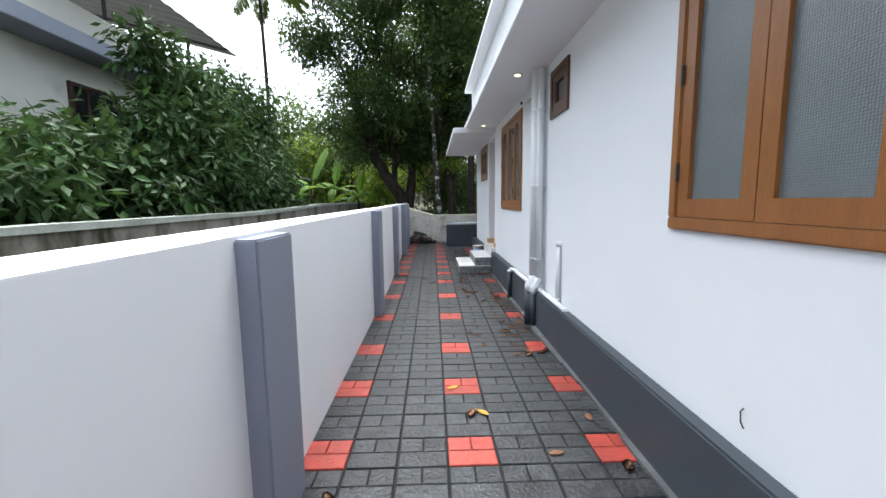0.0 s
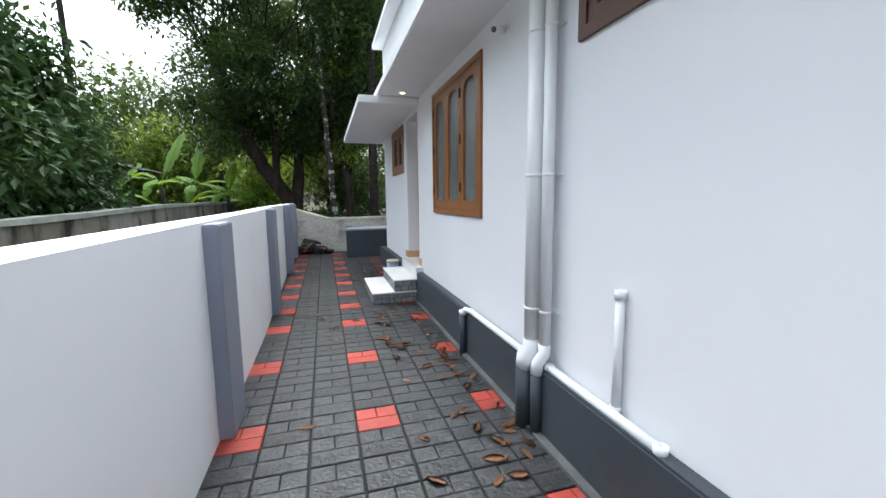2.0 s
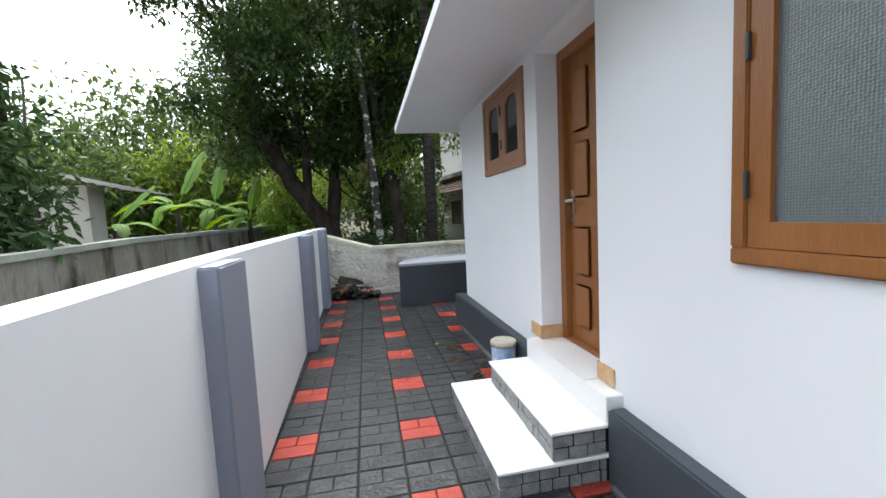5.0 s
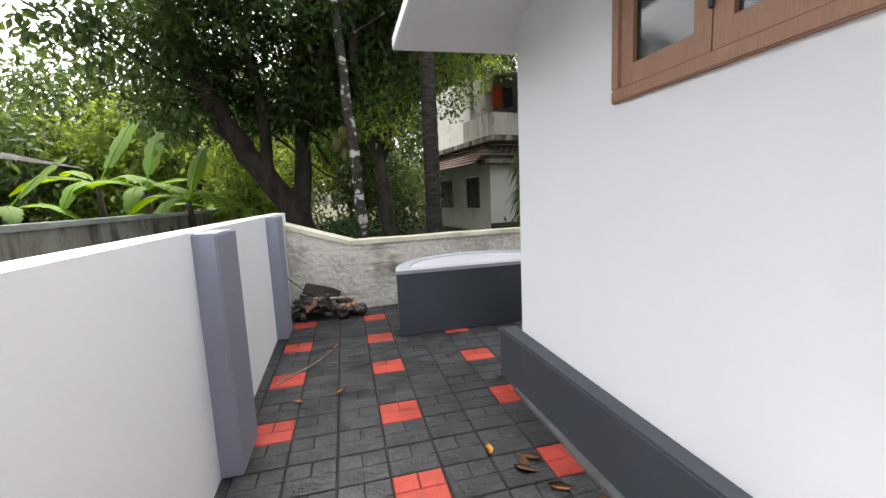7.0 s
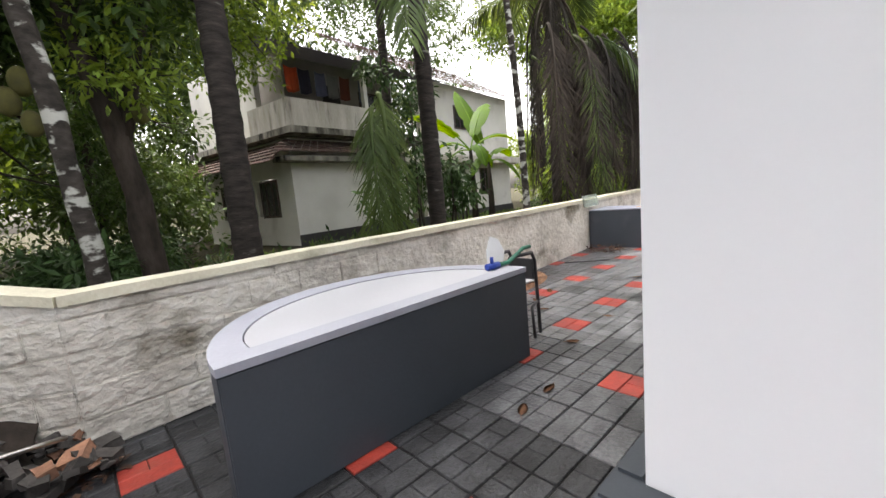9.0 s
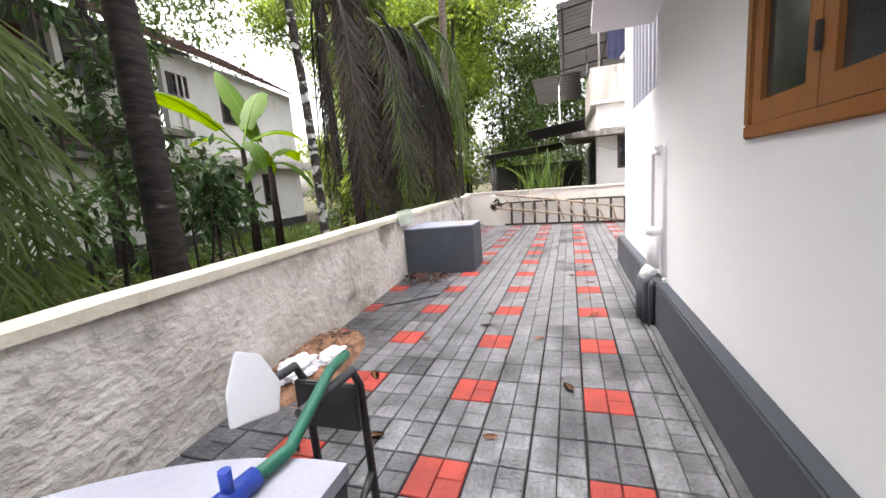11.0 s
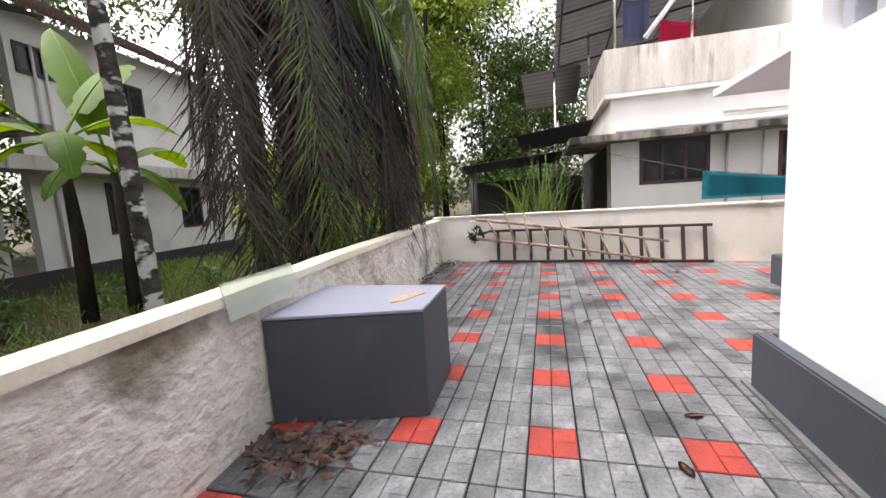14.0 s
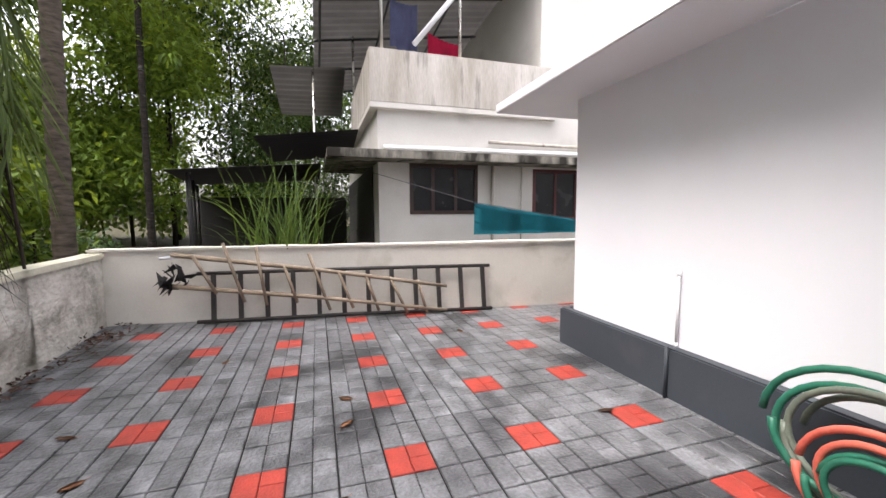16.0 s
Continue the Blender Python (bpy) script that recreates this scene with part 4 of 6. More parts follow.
part("wall", boxed(5.5, 26.2, 3.52, 5.7, 31, 6.4), OLDPAINT, B, "white upper wall")
part("parapet", boxed(5.15, 23.9, 3.62, 9.6, 24.05, 4.42, 0.01), MOULDY, B, "rain-streaked balcony parapet")
part("parapet", boxed(5.15, 24.05, 3.62, 5.3, 26.2, 4.42, 0.01), MOULDY, B, "rain-streaked balcony parapet")
part("wall", boxed(6.6, 26.2, 3.56, 12, 26.4, 6.6), SHADEDPLASTER, B, "shaded upper wall")
part("wall", boxed(6.6, 26.4, 3.56, 6.8, 31, 6.6), SHADEDPLASTER, B, "shaded upper wall")
# No opening here: a dark plate paints the unlit doorway.
part("doorway", boxed(8.2, 26.15, 3.6, 9.0, 26.2, 5.7), SHEETDARK, B, "dark panel for the unlit balcony doorway")
window_block(B, "window", 10.0, 26.19, 4.5, 11.4, 0, 5.7, "y")
for x, y in ((8.3, 24.0),):
    part("post", boxed(x - 0.08, y - 0.04, 4.40, x + 0.08, y + 0.12, 6.2), OLDPAINT, B)
sheet_roof([(3.9, 23.0, 5.52), (11.6, 23.0, 5.60), (11.6, 27.5, 6.9), (3.9, 27.5, 6.8)], "roof", SHEETDARK, B, 22)
tile_slope(B, [(11.0, 24.1, 6.15), (20.5, 24.1, 6.15), (20.5, 28.5, 8.7), (9.0, 28.5, 8.7)], 10, 26)
part("wall", boxed(12.0, 24.7, 0, 20, 24.9, 6.3), OLDPAINT, B, "cream wall of the right wing")
part("wall", boxed(9.9, 25.6, 0, 12.0, 25.8, 3.4), OLDPAINT, B, "recessed cream wall")
part("slab", boxed(9.95, 23.9, 2.60, 20, 24.7, 2.92, 0.01), MOULDY, B, "pale concrete ledge")
part("base", boxed(9.9, 24.6, -0.06, 20, 24.695, 0.30), SHEETDARK, B)
for x0, z0, x1, z1, n in ((13.85, 1.0, 14.75, 2.45, 2), (11.9 + 0.25, 4.9, 13.0, 5.6, 2), (14.6, 4.3, 15.6, 5.4, 2), (16.6, 1.0, 17.6, 2.4, 2)):
    window_block(B, "window", x0, 24.69, z0, x1, 0, z1, "y", bars=n)
window_block(B, "window", 10.6, 25.59, 1.6, 11.3, 0, 2.4, "y", bars=2)
for x in (12.5, 12.75):
    bm = bmesh.new()
    tube(bm, [(x, 24.64, 0.0), (x, 24.64, 5.6)], 0.035, 8)
    part("pipe", bm, MOULDY, B)
for i, (x, c) in enumerate(((5.45, (0.5, 0.09, 0.03)), (5.9, (0.03, 0.03, 0.05)), (6.5, (0.12, 0.13, 0.2)), (7.0, (0.2, 0.2, 0.19)), (7.5, (0.16, 0.05, 0.03)), (8.3, (0.16, 0.2, 0.26)))):
    cloth("washing", "faded washing hung along the balcony", (x, 24.3, 5.45), (x + 0.42, 24.3, 5.45), (0.75, 0.7), c, 10 + i)

turn = Matrix.Translation((5.5, 24.7, 0)) @ Matrix.Rotation(radians(9), 4, "Z") @ Matrix.Translation((-5.5, -24.7, 0))
B.matrix_world = turn
for ob in [o for o in bpy.data.objects if o.name.startswith("washing") and o.parent is None and o.name != "washing_line"]:
    ob.matrix_world = turn

# west neighbour across the lane, and a low shed
N = thing("west_house", "white single-storey house with a deep ledge and a sheet roof", "house")
part("wall", wall_mesh("y", -7.2, -7.0, -4, 14.2, -0.05, 4.5, [(9.9, 11.15, 2.2, 3.79)]), OLDPAINT, N, "white plaster wall")
part("wall", boxed(-14, 14.0, -0.05, -7.2, 14.2, 4.5), OLDPAINT, N)
window_block(N, "window", -6.985, 9.9, 2.2, 0, 11.15, 3.79, "x", mat("dark_red_shutter", (0.055, 0.022, 0.02), (0.035, 0.015, 0.014), 0.6), 3)
part("ledge", boxed(-7.0, -4, 4.27, -6.35, 14.4, 4.55, 0.01), PILLAR, N, "grey painted ledge")
part("parapet", boxed(-7.05, -4, 4.55, -6.9, 14.3, 5.3, 0.01), OLDPAINT, N)
sheet_roof([(-5.9, -4, 5.85), (-5.9, 14.75, 5.85), (-13.5, 14.75, 7.85), (-13.5, -4, 7.85)], "roof", SHEET, N, 44)
for y in (3, 7, 11, 14):
    bm = bmesh.new()
    tube(bm, [(-6.97, y, 5.3), (-6.97, y, 6.1)], 0.04, 8)
    part("post", bm, DARKSTEEL, N)
    bm = bmesh.new()
    tube(bm, [(-5.9, y, 5.80), (-13.0, y, 7.67)], 0.04, 6)
    part("rafter", bm, DARKSTEEL, N)
S = thing("lane_shed", "low shed with louvred side and a rusty sheet roof", "shed")
part("wall", boxed(-9.5, 17.6, -0.05, -6.0, 17.75, 2.5), OLDPAINT, S)
part("wall", boxed(-6.15, 17.75, -0.05, -6.0, 18.15, 2.45), OLDPAINT, S)
for k in range(12):
    part("louvre", boxed(-9.3, 17.5, 0.35 + k * 0.135, -6.9, 17.58, 0.43 + k * 0.135), SHEETDARK, S)
sheet_roof([(-10.0, 16.9, 3.6), (-5.05, 17.1, 2.33), (-5.05, 19.5, 2.33), (-10.0, 19.5, 3.6)], "roof", SHEETDARK, S, 24)

# ---- trees and plants ----
def trunk_mesh(points, radii, sides=12, wob=0.03, seed=0):
    """A gnarled tapering trunk."""
    r = np.random.default_rng(seed)
    pts, rad = [], []
    P = [Vector(p) for p in points]
    for i in range(len(P) - 1):
        n = max(2, int((P[i + 1] - P[i]).length / 0.35))
        for k in range(n):
            u = k / n
            q = P[i].lerp(P[i + 1], u)
            w = wob * (radii[i] / 0.15)
            pts.append(q + Vector(r.normal(scale=w * 0.4, size=3)))
            rad.append((radii[i] + (radii[i + 1] - radii[i]) * u) * r.uniform(0.92, 1.08))
    pts.append(P[-1]), rad.append(radii[-1])
    bm = bmesh.new()
    tube(bm, pts, rad, sides)
    return bm


def broad_tree(name, label, stems, clumps, count, size, leaf, seed, bark=BARK):
    rr = np.random.default_rng(seed)
    t = thing(name, label, "tree", "trees beyond the walls")
    first = True
    for pts, rad in stems:
        part("trunk" if first else "limb", trunk_mesh(pts, rad, 12 if first else 8, 0.04, seed), bark, t)
        first = False
    # twigs reach into the clumps
    bm = bmesh.new()
    tips = [Vector(s[0][-2]).lerp(Vector(s[0][-1]), rr.uniform(-0.3, 1.0)) for s in stems for _ in range(7)]
    for c in clumps:
        cc = Vector(c[:3])
        base = sorted(tips, key=lambda q: (q - cc).length + rr.uniform(0, 1.5))[0]
        mid = base.lerp(cc, 0.5) + Vector(rr.normal(scale=0.25, size=3))
        tube(bm, [base, mid, cc], [0.03, 0.022, 0.01], 5)
        for _ in range(3):
            e = cc + Vector(rr.normal(size=3)) * 0.6 * c[3]
            tube(bm, [mid.lerp(cc, 0.6), e], [0.012, 0.004], 4)
    part("branch", bm, bark, t)
    me = leaves("crown", clumps, count, size, leaf, rr)
    ob = new("crown", me)
    ob.parent = t
    return t


def scatter_clumps(rng, n, lo, hi, r0, r1, flat=0.7):
    out = []
    for _ in range(n):
        p = rng.uniform(lo, hi)
        r = rng.uniform(r0, r1)
        out.append((*p, r, r, r * flat))
    return out


rng = np.random.default_rng(21)
# the leaning old tree behind the corner
cl = scatter_clumps(rng, 62, (-4.7, 16.8, 4.6), (2.8, 23.5, 12.0), 0.8, 1.4)
cl += scatter_clumps(rng, 16, (-4.6, 17.5, 3.3), (-1.6, 21, 5.0), 0.5, 0.9)
cl += scatter_clumps(rng, 16, (-1.5, 18, 3.3), (1.2, 22, 5.4), 0.5, 0.9)
cl += scatter_clumps(rng, 7, (-1.2, 21, 1.6), (2.6, 24.5, 4.6), 0.5, 1.0)
broad_tree("old_tree", "large leaning dark-barked tree with dense small leaves",
           [([(-0.75, 20.2, -0.1), (-1.2, 20.0, 1.2), (-2.1, 19.8, 2.6), (-2.9, 19.5, 4.2), (-3.4, 19.2, 6.5)], [0.34, 0.30, 0.24, 0.19, 0.12]),
            ([(-1.1, 20.1, 0.9), (-0.95, 20.1, 2.2), (-0.9, 20.0, 3.8), (-0.5, 19.8, 6.5)], [0.22, 0.19, 0.15, 0.10]),
            ([(-1.7, 19.9, 2.0), (-1.6, 19.4, 3.6), (-1.9, 18.8, 5.6)], [0.15, 0.12, 0.08])], cl, 112000, 0.17, LEAF, 3)
# slender trees behind the back wall
cl = scatter_clumps(rng, 16, (-1.0, 16.2, 5.0), (1.8, 19.5, 9.5), 0.6, 1.1)
broad_tree("pale_trunk_tree", "slender tree with a pale lichen-spotted trunk",
           [([(0.30, 17.5, -0.1), (0.22, 17.5, 1.5), (0.10, 17.5, 3.2), (-0.1, 17.5, 7.0)], [0.10, 0.09, 0.085, 0.06])], cl, 15000, 0.14, LEAF, 4, LICHENBARK)
cl = scatter_clumps(rng, 18, (0.2, 17.8, 4.2), (3.6, 21.5, 9.0), 0.6, 1.1) + scatter_clumps(rng, 5, (0.5, 18, 2.6), (1.6, 19.5, 3.6), 0.3, 0.5)
jack = broad_tree("jackfruit_tree", "slender forked tree with small glossy leaves",
           [([(0.83, 18.5, -0.1), (0.80, 18.5, 1.6), (0.70, 18.5, 2.4), (0.35, 18.4, 4.2), (0.2, 18.4, 7.0)], [0.16, 0.145, 0.13, 0.10, 0.06]),
            ([(0.74, 18.5, 2.2), (1.05, 18.5, 3.4), (1.5, 18.5, 4.8), (1.8, 18.5, 7.0)], [0.10, 0.09, 0.075, 0.05])], cl, 15000, 0.13, LEAF_BRIGHT, 5)
FRUIT = mat("jackfruit_skin", (0.10, 0.095, 0.022), (0.055, 0.05, 0.014), 0.8, 9, 120, 1.0)
for k, (x, y, z, s) in enumerate(((0.0, 18.1, 2.75, 0.10), (0.16, 18.1, 2.6, 0.09), (-0.12, 18.1, 2.55, 0.10), (0.95, 18.3, 2.55, 0.09), (0.02, 18.1, 2.35, 0.09))):
    bm = bmesh.new()
    bmesh.ops.create_uvsphere(bm, u_segments=16, v_segments=10, radius=s)
    for v in bm.verts:
        v.co = Vector((v.co.x, v.co.y, v.co.z * 1.45)) * (1 + 0.07 * noise.noise(v.co * 14)) + Vector((x, y, z))
    for f in bm.faces:
        f.smooth = True
    part("fruit", bm, FRUIT, jack, "green-brown hanging jackfruit")


def frond_mesh(base, azimuth, length, lift, droop, leaflets=46, width=0.62, rng=None, hang=0.35):
    """One feather frond: an arching rib with narrow leaflets."""
    base = Vector(base)
    d = Vector((math.cos(azimuth), math.sin(azimuth), 0))
    rib = []
    for i in range(15):
        u = i / 14
        rib.append(base + d * length * (u - 0.22 * droop * u * u) + Vector((0, 0, length * (lift * u - droop * u * u))))
    bm = bmesh.new()
    tube(bm, rib, [0.032 * (1 - 0.85 * i / 14) + 0.004 for i in range(15)], 5)
    side0 = Vector((-d.y, d.x, 0))
    for k in range(leaflets):
        u = 0.12 + 0.88 * k / leaflets
        f = u * 14
        i = min(13, int(f))
        p = rib[i].lerp(rib[i + 1], f - i)
        along = (rib[i + 1] - rib[i]).normalized()
        ll = width * (0.45 + 1.1 * math.sin(math.pi * min(1, 0.12 + 0.9 * u)) * 0.62) * rng.uniform(0.85, 1.1)
        for sg in (-1, 1):
            o = (side0 * sg * rng.uniform(0.55, 0.9) + along * 0.55 + Vector((0, 0, -hang * rng.uniform(0.6, 1.4)))).normalized()
            w = along.cross(o).cross(o).normalized() * 0.021
            q1 = p + o * ll * 0.5
            q2 = p + o * ll + Vector((0, 0, -0.16 * ll - 0.25 * hang * ll))
            vs = [bm.verts.new(v) for v in (p - w * 0.5, q1 - w, q2, q1 + w, p + w * 0.5)]
            bm.faces.new(vs)
    return bm


def palm(name, label, x, y, h, r, fronds, lean=(0, 0), bark=PALMBARK, seed=0, width=0.62, dry=0, dry_len=3.2, nuts=0):
    rr = np.random.default_rng(seed)
    t = thing(name, label, "palm", "palms beyond the walls")
    pts, rad = [], []
    n = int(h / 0.12)
    for i in range(n + 1):
        u = i / n
        pts.append((x + lean[0] * u * u, y + lean[1] * u * u, -0.1 + (h + 0.1) * u))
        rad.append(r * (1.25 - 0.25 * min(1, u * 8)) * (1 - 0.25 * u) * (1.05 if i % 2 else 0.96))
    bm = bmesh.new()
    tube(bm, pts, rad, 12)
    part("trunk", bm, bark, t)
    top = Vector((x + lean[0], y + lean[1], h))
    for k in range(fronds):
        az = 2 * math.pi * (k * 0.382 % 1) + rr.uniform(-0.2, 0.2)
        lift = rr.uniform(0.15, 0.85)
        part("frond", frond_mesh(top, az, rr.uniform(0.8, 1.05) * width * 5.2, lift, lift * 0.75 + rr.uniform(0.1, 0.3), 44, width, rr), FROND, t)
    for k in range(dry):
        az = 2 * math.pi * k / max(1, dry) + rr.uniform(-0.3, 0.3)
        part("dry_frond", hanging_frond(top + Vector((0, 0, -0.1)), az, dry_len * rr.uniform(0.8, 1.1), rr), FROND_DRY, t, "dry brown drooping frond")
    return t


def hanging_frond(top, az, length, rr, out=0.55, width=0.55, fan=0.5):
    """A dead frond that hangs down beside the trunk."""
    d = Vector((math.cos(az), math.sin(az), 0))
    rib = []
    for i in range(13):
        u = i / 12
        rib.append(top + d * out * math.sin(min(1, u * 2.2) * math.pi / 2) * (1 + 0.5 * u) + Vector((0, 0, 0.2 * math.sin(u * 3.1) - length * u ** 1.25)))
    bm = bmesh.new()
    tube(bm, rib, [0.035 * (1 - 0.8 * i / 12) + 0.004 for i in range(13)], 5)
    side = Vector((-d.y, d.x, 0))
    for k in range(100):
        f = (0.1 + 0.9 * k / 100) * 12
        i = min(11, int(f))
        p = rib[i].lerp(rib[i + 1], f - i)
        for sg in (-1, 1):
            ll = width * rr.uniform(0.6, 1.25)
            o = (side * sg * rr.uniform(0.16 * fan, fan) + d * rr.uniform(-0.15, 0.25) + Vector((0, 0, -1))).normalized()
            w = side * 0.012
            q = p + o * ll * 0.5 + side * sg * 0.03
            e = p + o * ll
            bm.faces.new([bm.verts.new(v) for v in (p - w * 0.5, q - w, e, q + w, p + w * 0.5)])
    return bm


palm("coconut_palm", "thick dark ringed coconut palm trunk", 1.44, 16.8, 9.5, 0.145, 12, (0.1, 0.3), seed=1, width=0.7)
D = palm("coconut_palm", "dark coconut palm with a low green frond", 4.5, 17.1, 7.5, 0.145, 12, (0.0, 0.2), seed=2, width=0.7)
rr = np.random.default_rng(7)
for az, ln, x, z in ((4.3, 2.1, 3.52, 2.75), (3.9, 1.9, 3.40, 2.55)):
    part("frond", hanging_frond(Vector((x, 17.05, z)), az, ln, rr, 0.2, 0.55, 0.95), FROND, D)
part("frond", frond_mesh((4.3, 17.2, 4.2), 4.0, 2.6, 0.5, 1.0, 44, 0.6, rr, 0.5), FROND, D)
palm("areca_palm", "slender areca palm with a pale spotted trunk", 8.25, 17.94, 7.5, 0.085, 8, (-0.35, 0.2), LICHENBARK, 3, 0.42)
F = palm("coconut_palm", "coconut palm wrapped in dry hanging fronds", 10.38, 18.35, 6.6, 0.14, 13, (0.1, 0.0), seed=4, width=0.72, dry=11, dry_len=4.8)
rr = np.random.default_rng(9)
for k in range(30):
    top = Vector((9.25 + 0.093 * k, 18.0 - 0.039 * k + rr.uniform(-0.3, 0.3), rr.uniform(4.2, 5.2)))
    part("dry_frond", hanging_frond(top, rr.uniform(3.6, 5.8), rr.uniform(2.9, 4.3), rr, 0.5, 0.8, rr.uniform(0.7, 1.2)), FROND_DRY if k % 7 else FROND, F)
for az, ln in ((5.0, 3.2), (5.6, 3.0)):
    part("frond", frond_mesh((10.6, 18.0, 4.9), az, ln, 0.35, 1.25, 50, 0.75, rr, 0.75), FROND, F)
palm("areca_palm", "tall thin areca palm over the lane", -4.75, 14.0, 7.4, 0.06, 9, (-0.1, 0), seed=5, width=0.34)
palm("coconut_palm", "tall coconut palm behind the back wall corner", 14.8, 17.3, 9.5, 0.14, 12, (0.5, -0.1), TANBARK, 6, width=0.75)
palm("areca_palm", "slender palm among the far trees", 23.9, 19.3, 10, 0.12, 8, (0.2, 0), seed=8, width=0.5)
palm("coconut_palm", "coconut palm behind the back wall", 7.0, 21.5, 8.0, 0.14, 13, (0.2, 0), seed=11, width=0.72)
palm("coconut_palm", "coconut palm behind the back wall", 14.0, 21.0, 9.0, 0.15, 13, (-0.4, 0), seed=12, width=0.75, dry=3)


def banana(x, y, h, blades, seed, scale=1.0):
    rr = np.random.default_rng(seed)
    t = thing("banana_plant", "banana plant with broad bright green leaves", "plant", "banana plants beyond the walls")
    bm = bmesh.new()
    tube(bm, [(x, y, -0.1), (x + 0.03, y, h * 0.5), (x, y, h)], [0.11 * scale, 0.09 * scale, 0.05 * scale], 10)
    part("stem", bm, BARK, t, "dark fibrous stem")
    for az, ln, lift, droop in blades:
        d = Vector((math.cos(az), math.sin(az), 0))
        s = Vector((-d.y, d.x, 0))
        rib, base = [], Vector((x, y, h))
        for i in range(17):
            u = i / 16
            rib.append(base + d * ln * u * (1 - 0.2 * droop * u) + Vector((0, 0, ln * (lift * u - droop * u * u))))
        bm = bmesh.new()
        tube(bm, rib, [0.022 * (1 - 0.8 * i / 16) + 0.003 for i in range(17)], 5)
        prev = None
        for i in range(3, 17):
            u = (i - 3) / 13
            w = ln * 0.14 * math.sin(math.pi * min(1, 0.08 + 0.92 * u)) ** 0.6
            fold = 0.35 * w
            jag = 1 - 0.25 * (rr.random() < 0.25)
            row = [bm.verts.new(rib[i] + s * sg * w * k * jag + Vector((0, 0, -fold * k * k + 0.12 * w * k))) for sg, k in ((-1, 1), (-1, 0.5), (1, 0), (1, 0.5), (1, 1))]
            if prev:
                for a in range(4):
                    fc = bm.faces.new((prev[a], prev[a + 1], row[a + 1], row[a]))
                    fc.smooth = True
            prev = row
        part("leaf", bm, LEAF_BANANA, t)
    return t


banana(9.45, 20.7, 2.5, ((0.4, 2.3, 1.3, 0.55), (3.0, 2.6, 0.95, 0.6), (4.2, 1.5, 0.5, 0.9), (5.6, 1.7, 0.9, 0.8), (1.8, 1.5, 0.8, 0.7), (2.4, 1.2, 0.3, 0.9), (0.1, 1.4, 0.5, 0.9)), 1)
banana(9.9, 20.4, 2.1, ((0.2, 1.9, 0.9, 0.8), (1.2, 2.2, 1.6, 0.4), (4.9, 1.3, 0.4, 0.9), (3.4, 1.4, 0.6, 0.9)), 2)
banana(-4.7, 21.1, 1.9, ((1.6, 1.6, 1.5, 0.3), (0.2, 1.7, 0.7, 0.7), (3.2, 1.9, 0.7, 0.8), (4.8, 1.4, 0.5, 0.9), (2.3, 1.6, 0.9, 0.7), (5.7, 1.5, 0.6, 0.8)), 3)
banana(-6.0, 21.8, 2.1, ((1.3, 1.8, 1.5, 0.3), (0.0, 1.8, 0.6, 0.7), (3.3, 2.0, 0.6, 0.7), (4.6, 1.5, 0.5, 0.9), (2.6, 1.5, 0.9, 0.7)), 4)
banana(-3.3, 19.6, 1.6, ((1.5, 1.3, 1.4, 0.4), (0.2, 1.5, 0.5, 0.8), (3.0, 1.5, 0.6, 0.8), (4.4, 1.2, 0.5, 0.9), (5.5, 1.3, 0.7, 0.8), (2.2, 1.2, 0.9, 0.7)), 6)
banana(-7.2, 20.6, 1.5, ((0.1, 1.7, 0.6, 0.8), (1.1, 1.5, 1.3, 0.4), (5.4, 1.5, 0.6, 0.8), (3.4, 1.6, 0.6, 0.8), (4.4, 1.3, 0.5, 0.9)), 7)
banana(-2.5, 21.3, 1.3, ((0.6, 1.3, 0.8, 0.7), (1.9, 1.4, 1.2, 0.5), (3.5, 1.4, 0.5, 0.8), (5.0, 1.3, 0.5, 0.9)), 8)
banana(-3.9, 23.0, 1.4, ((1.3, 1.6, 1.3, 0.4), (0.3, 1.6, 0.6, 0.7), (3.3, 1.8, 0.6, 0.7), (5.2, 1.5, 0.5, 0.9)), 5)


def shrub(name, label, clumps, count, size, leaf, seed, stems=()):
    rr = np.random.default_rng(seed)
    t = thing(name, label, "shrub", "shrubs beyond the walls")
    bm = bmesh.new()
    for c in clumps:
        tube(bm, [(c[0] + rr.uniform(-0.2, 0.2), c[1] + rr.uniform(-0.2, 0.2), -0.1), (c[0], c[1], 0.5 * c[2]), c[:3]], [0.03, 0.022, 0.008], 5)
    part("stem", bm, BARK, t)
    ob = new("foliage", leaves("foliage", clumps, count, size, leaf, rr, 0.6, 0.4))
    ob.parent = t
    return t


# shrubs along the lane wall
shrub("lane_shrub", "dense dark green broad-leaved shrub over the old wall",
      [(-4.6, 6.2, 1.55, 0.6, 0.7, 0.6), (-4.9, 7.3, 1.85, 0.7, 0.7, 0.65), (-4.5, 8.0, 1.5, 0.7, 0.7, 0.6), (-5.0, 5.9, 2.3, 0.3, 0.4, 0.2)], 7500, 0.20, LEAF_SHRUB, 31)
shrub("lane_shrub", "tall dark green broad-leaved shrub over the old wall",
      [(-4.7, 9.2, 2.3, 0.8, 0.9, 0.9), (-4.6, 9.6, 3.5, 0.5, 0.6, 0.7), (-4.9, 9.1, 4.1, 0.35, 0.4, 0.35), (-4.4, 10.4, 2.0, 0.8, 0.9, 0.8), (-4.8, 10.6, 3.0, 0.7, 0.7, 0.6)], 11000, 0.19, LEAF_SHRUB, 32)
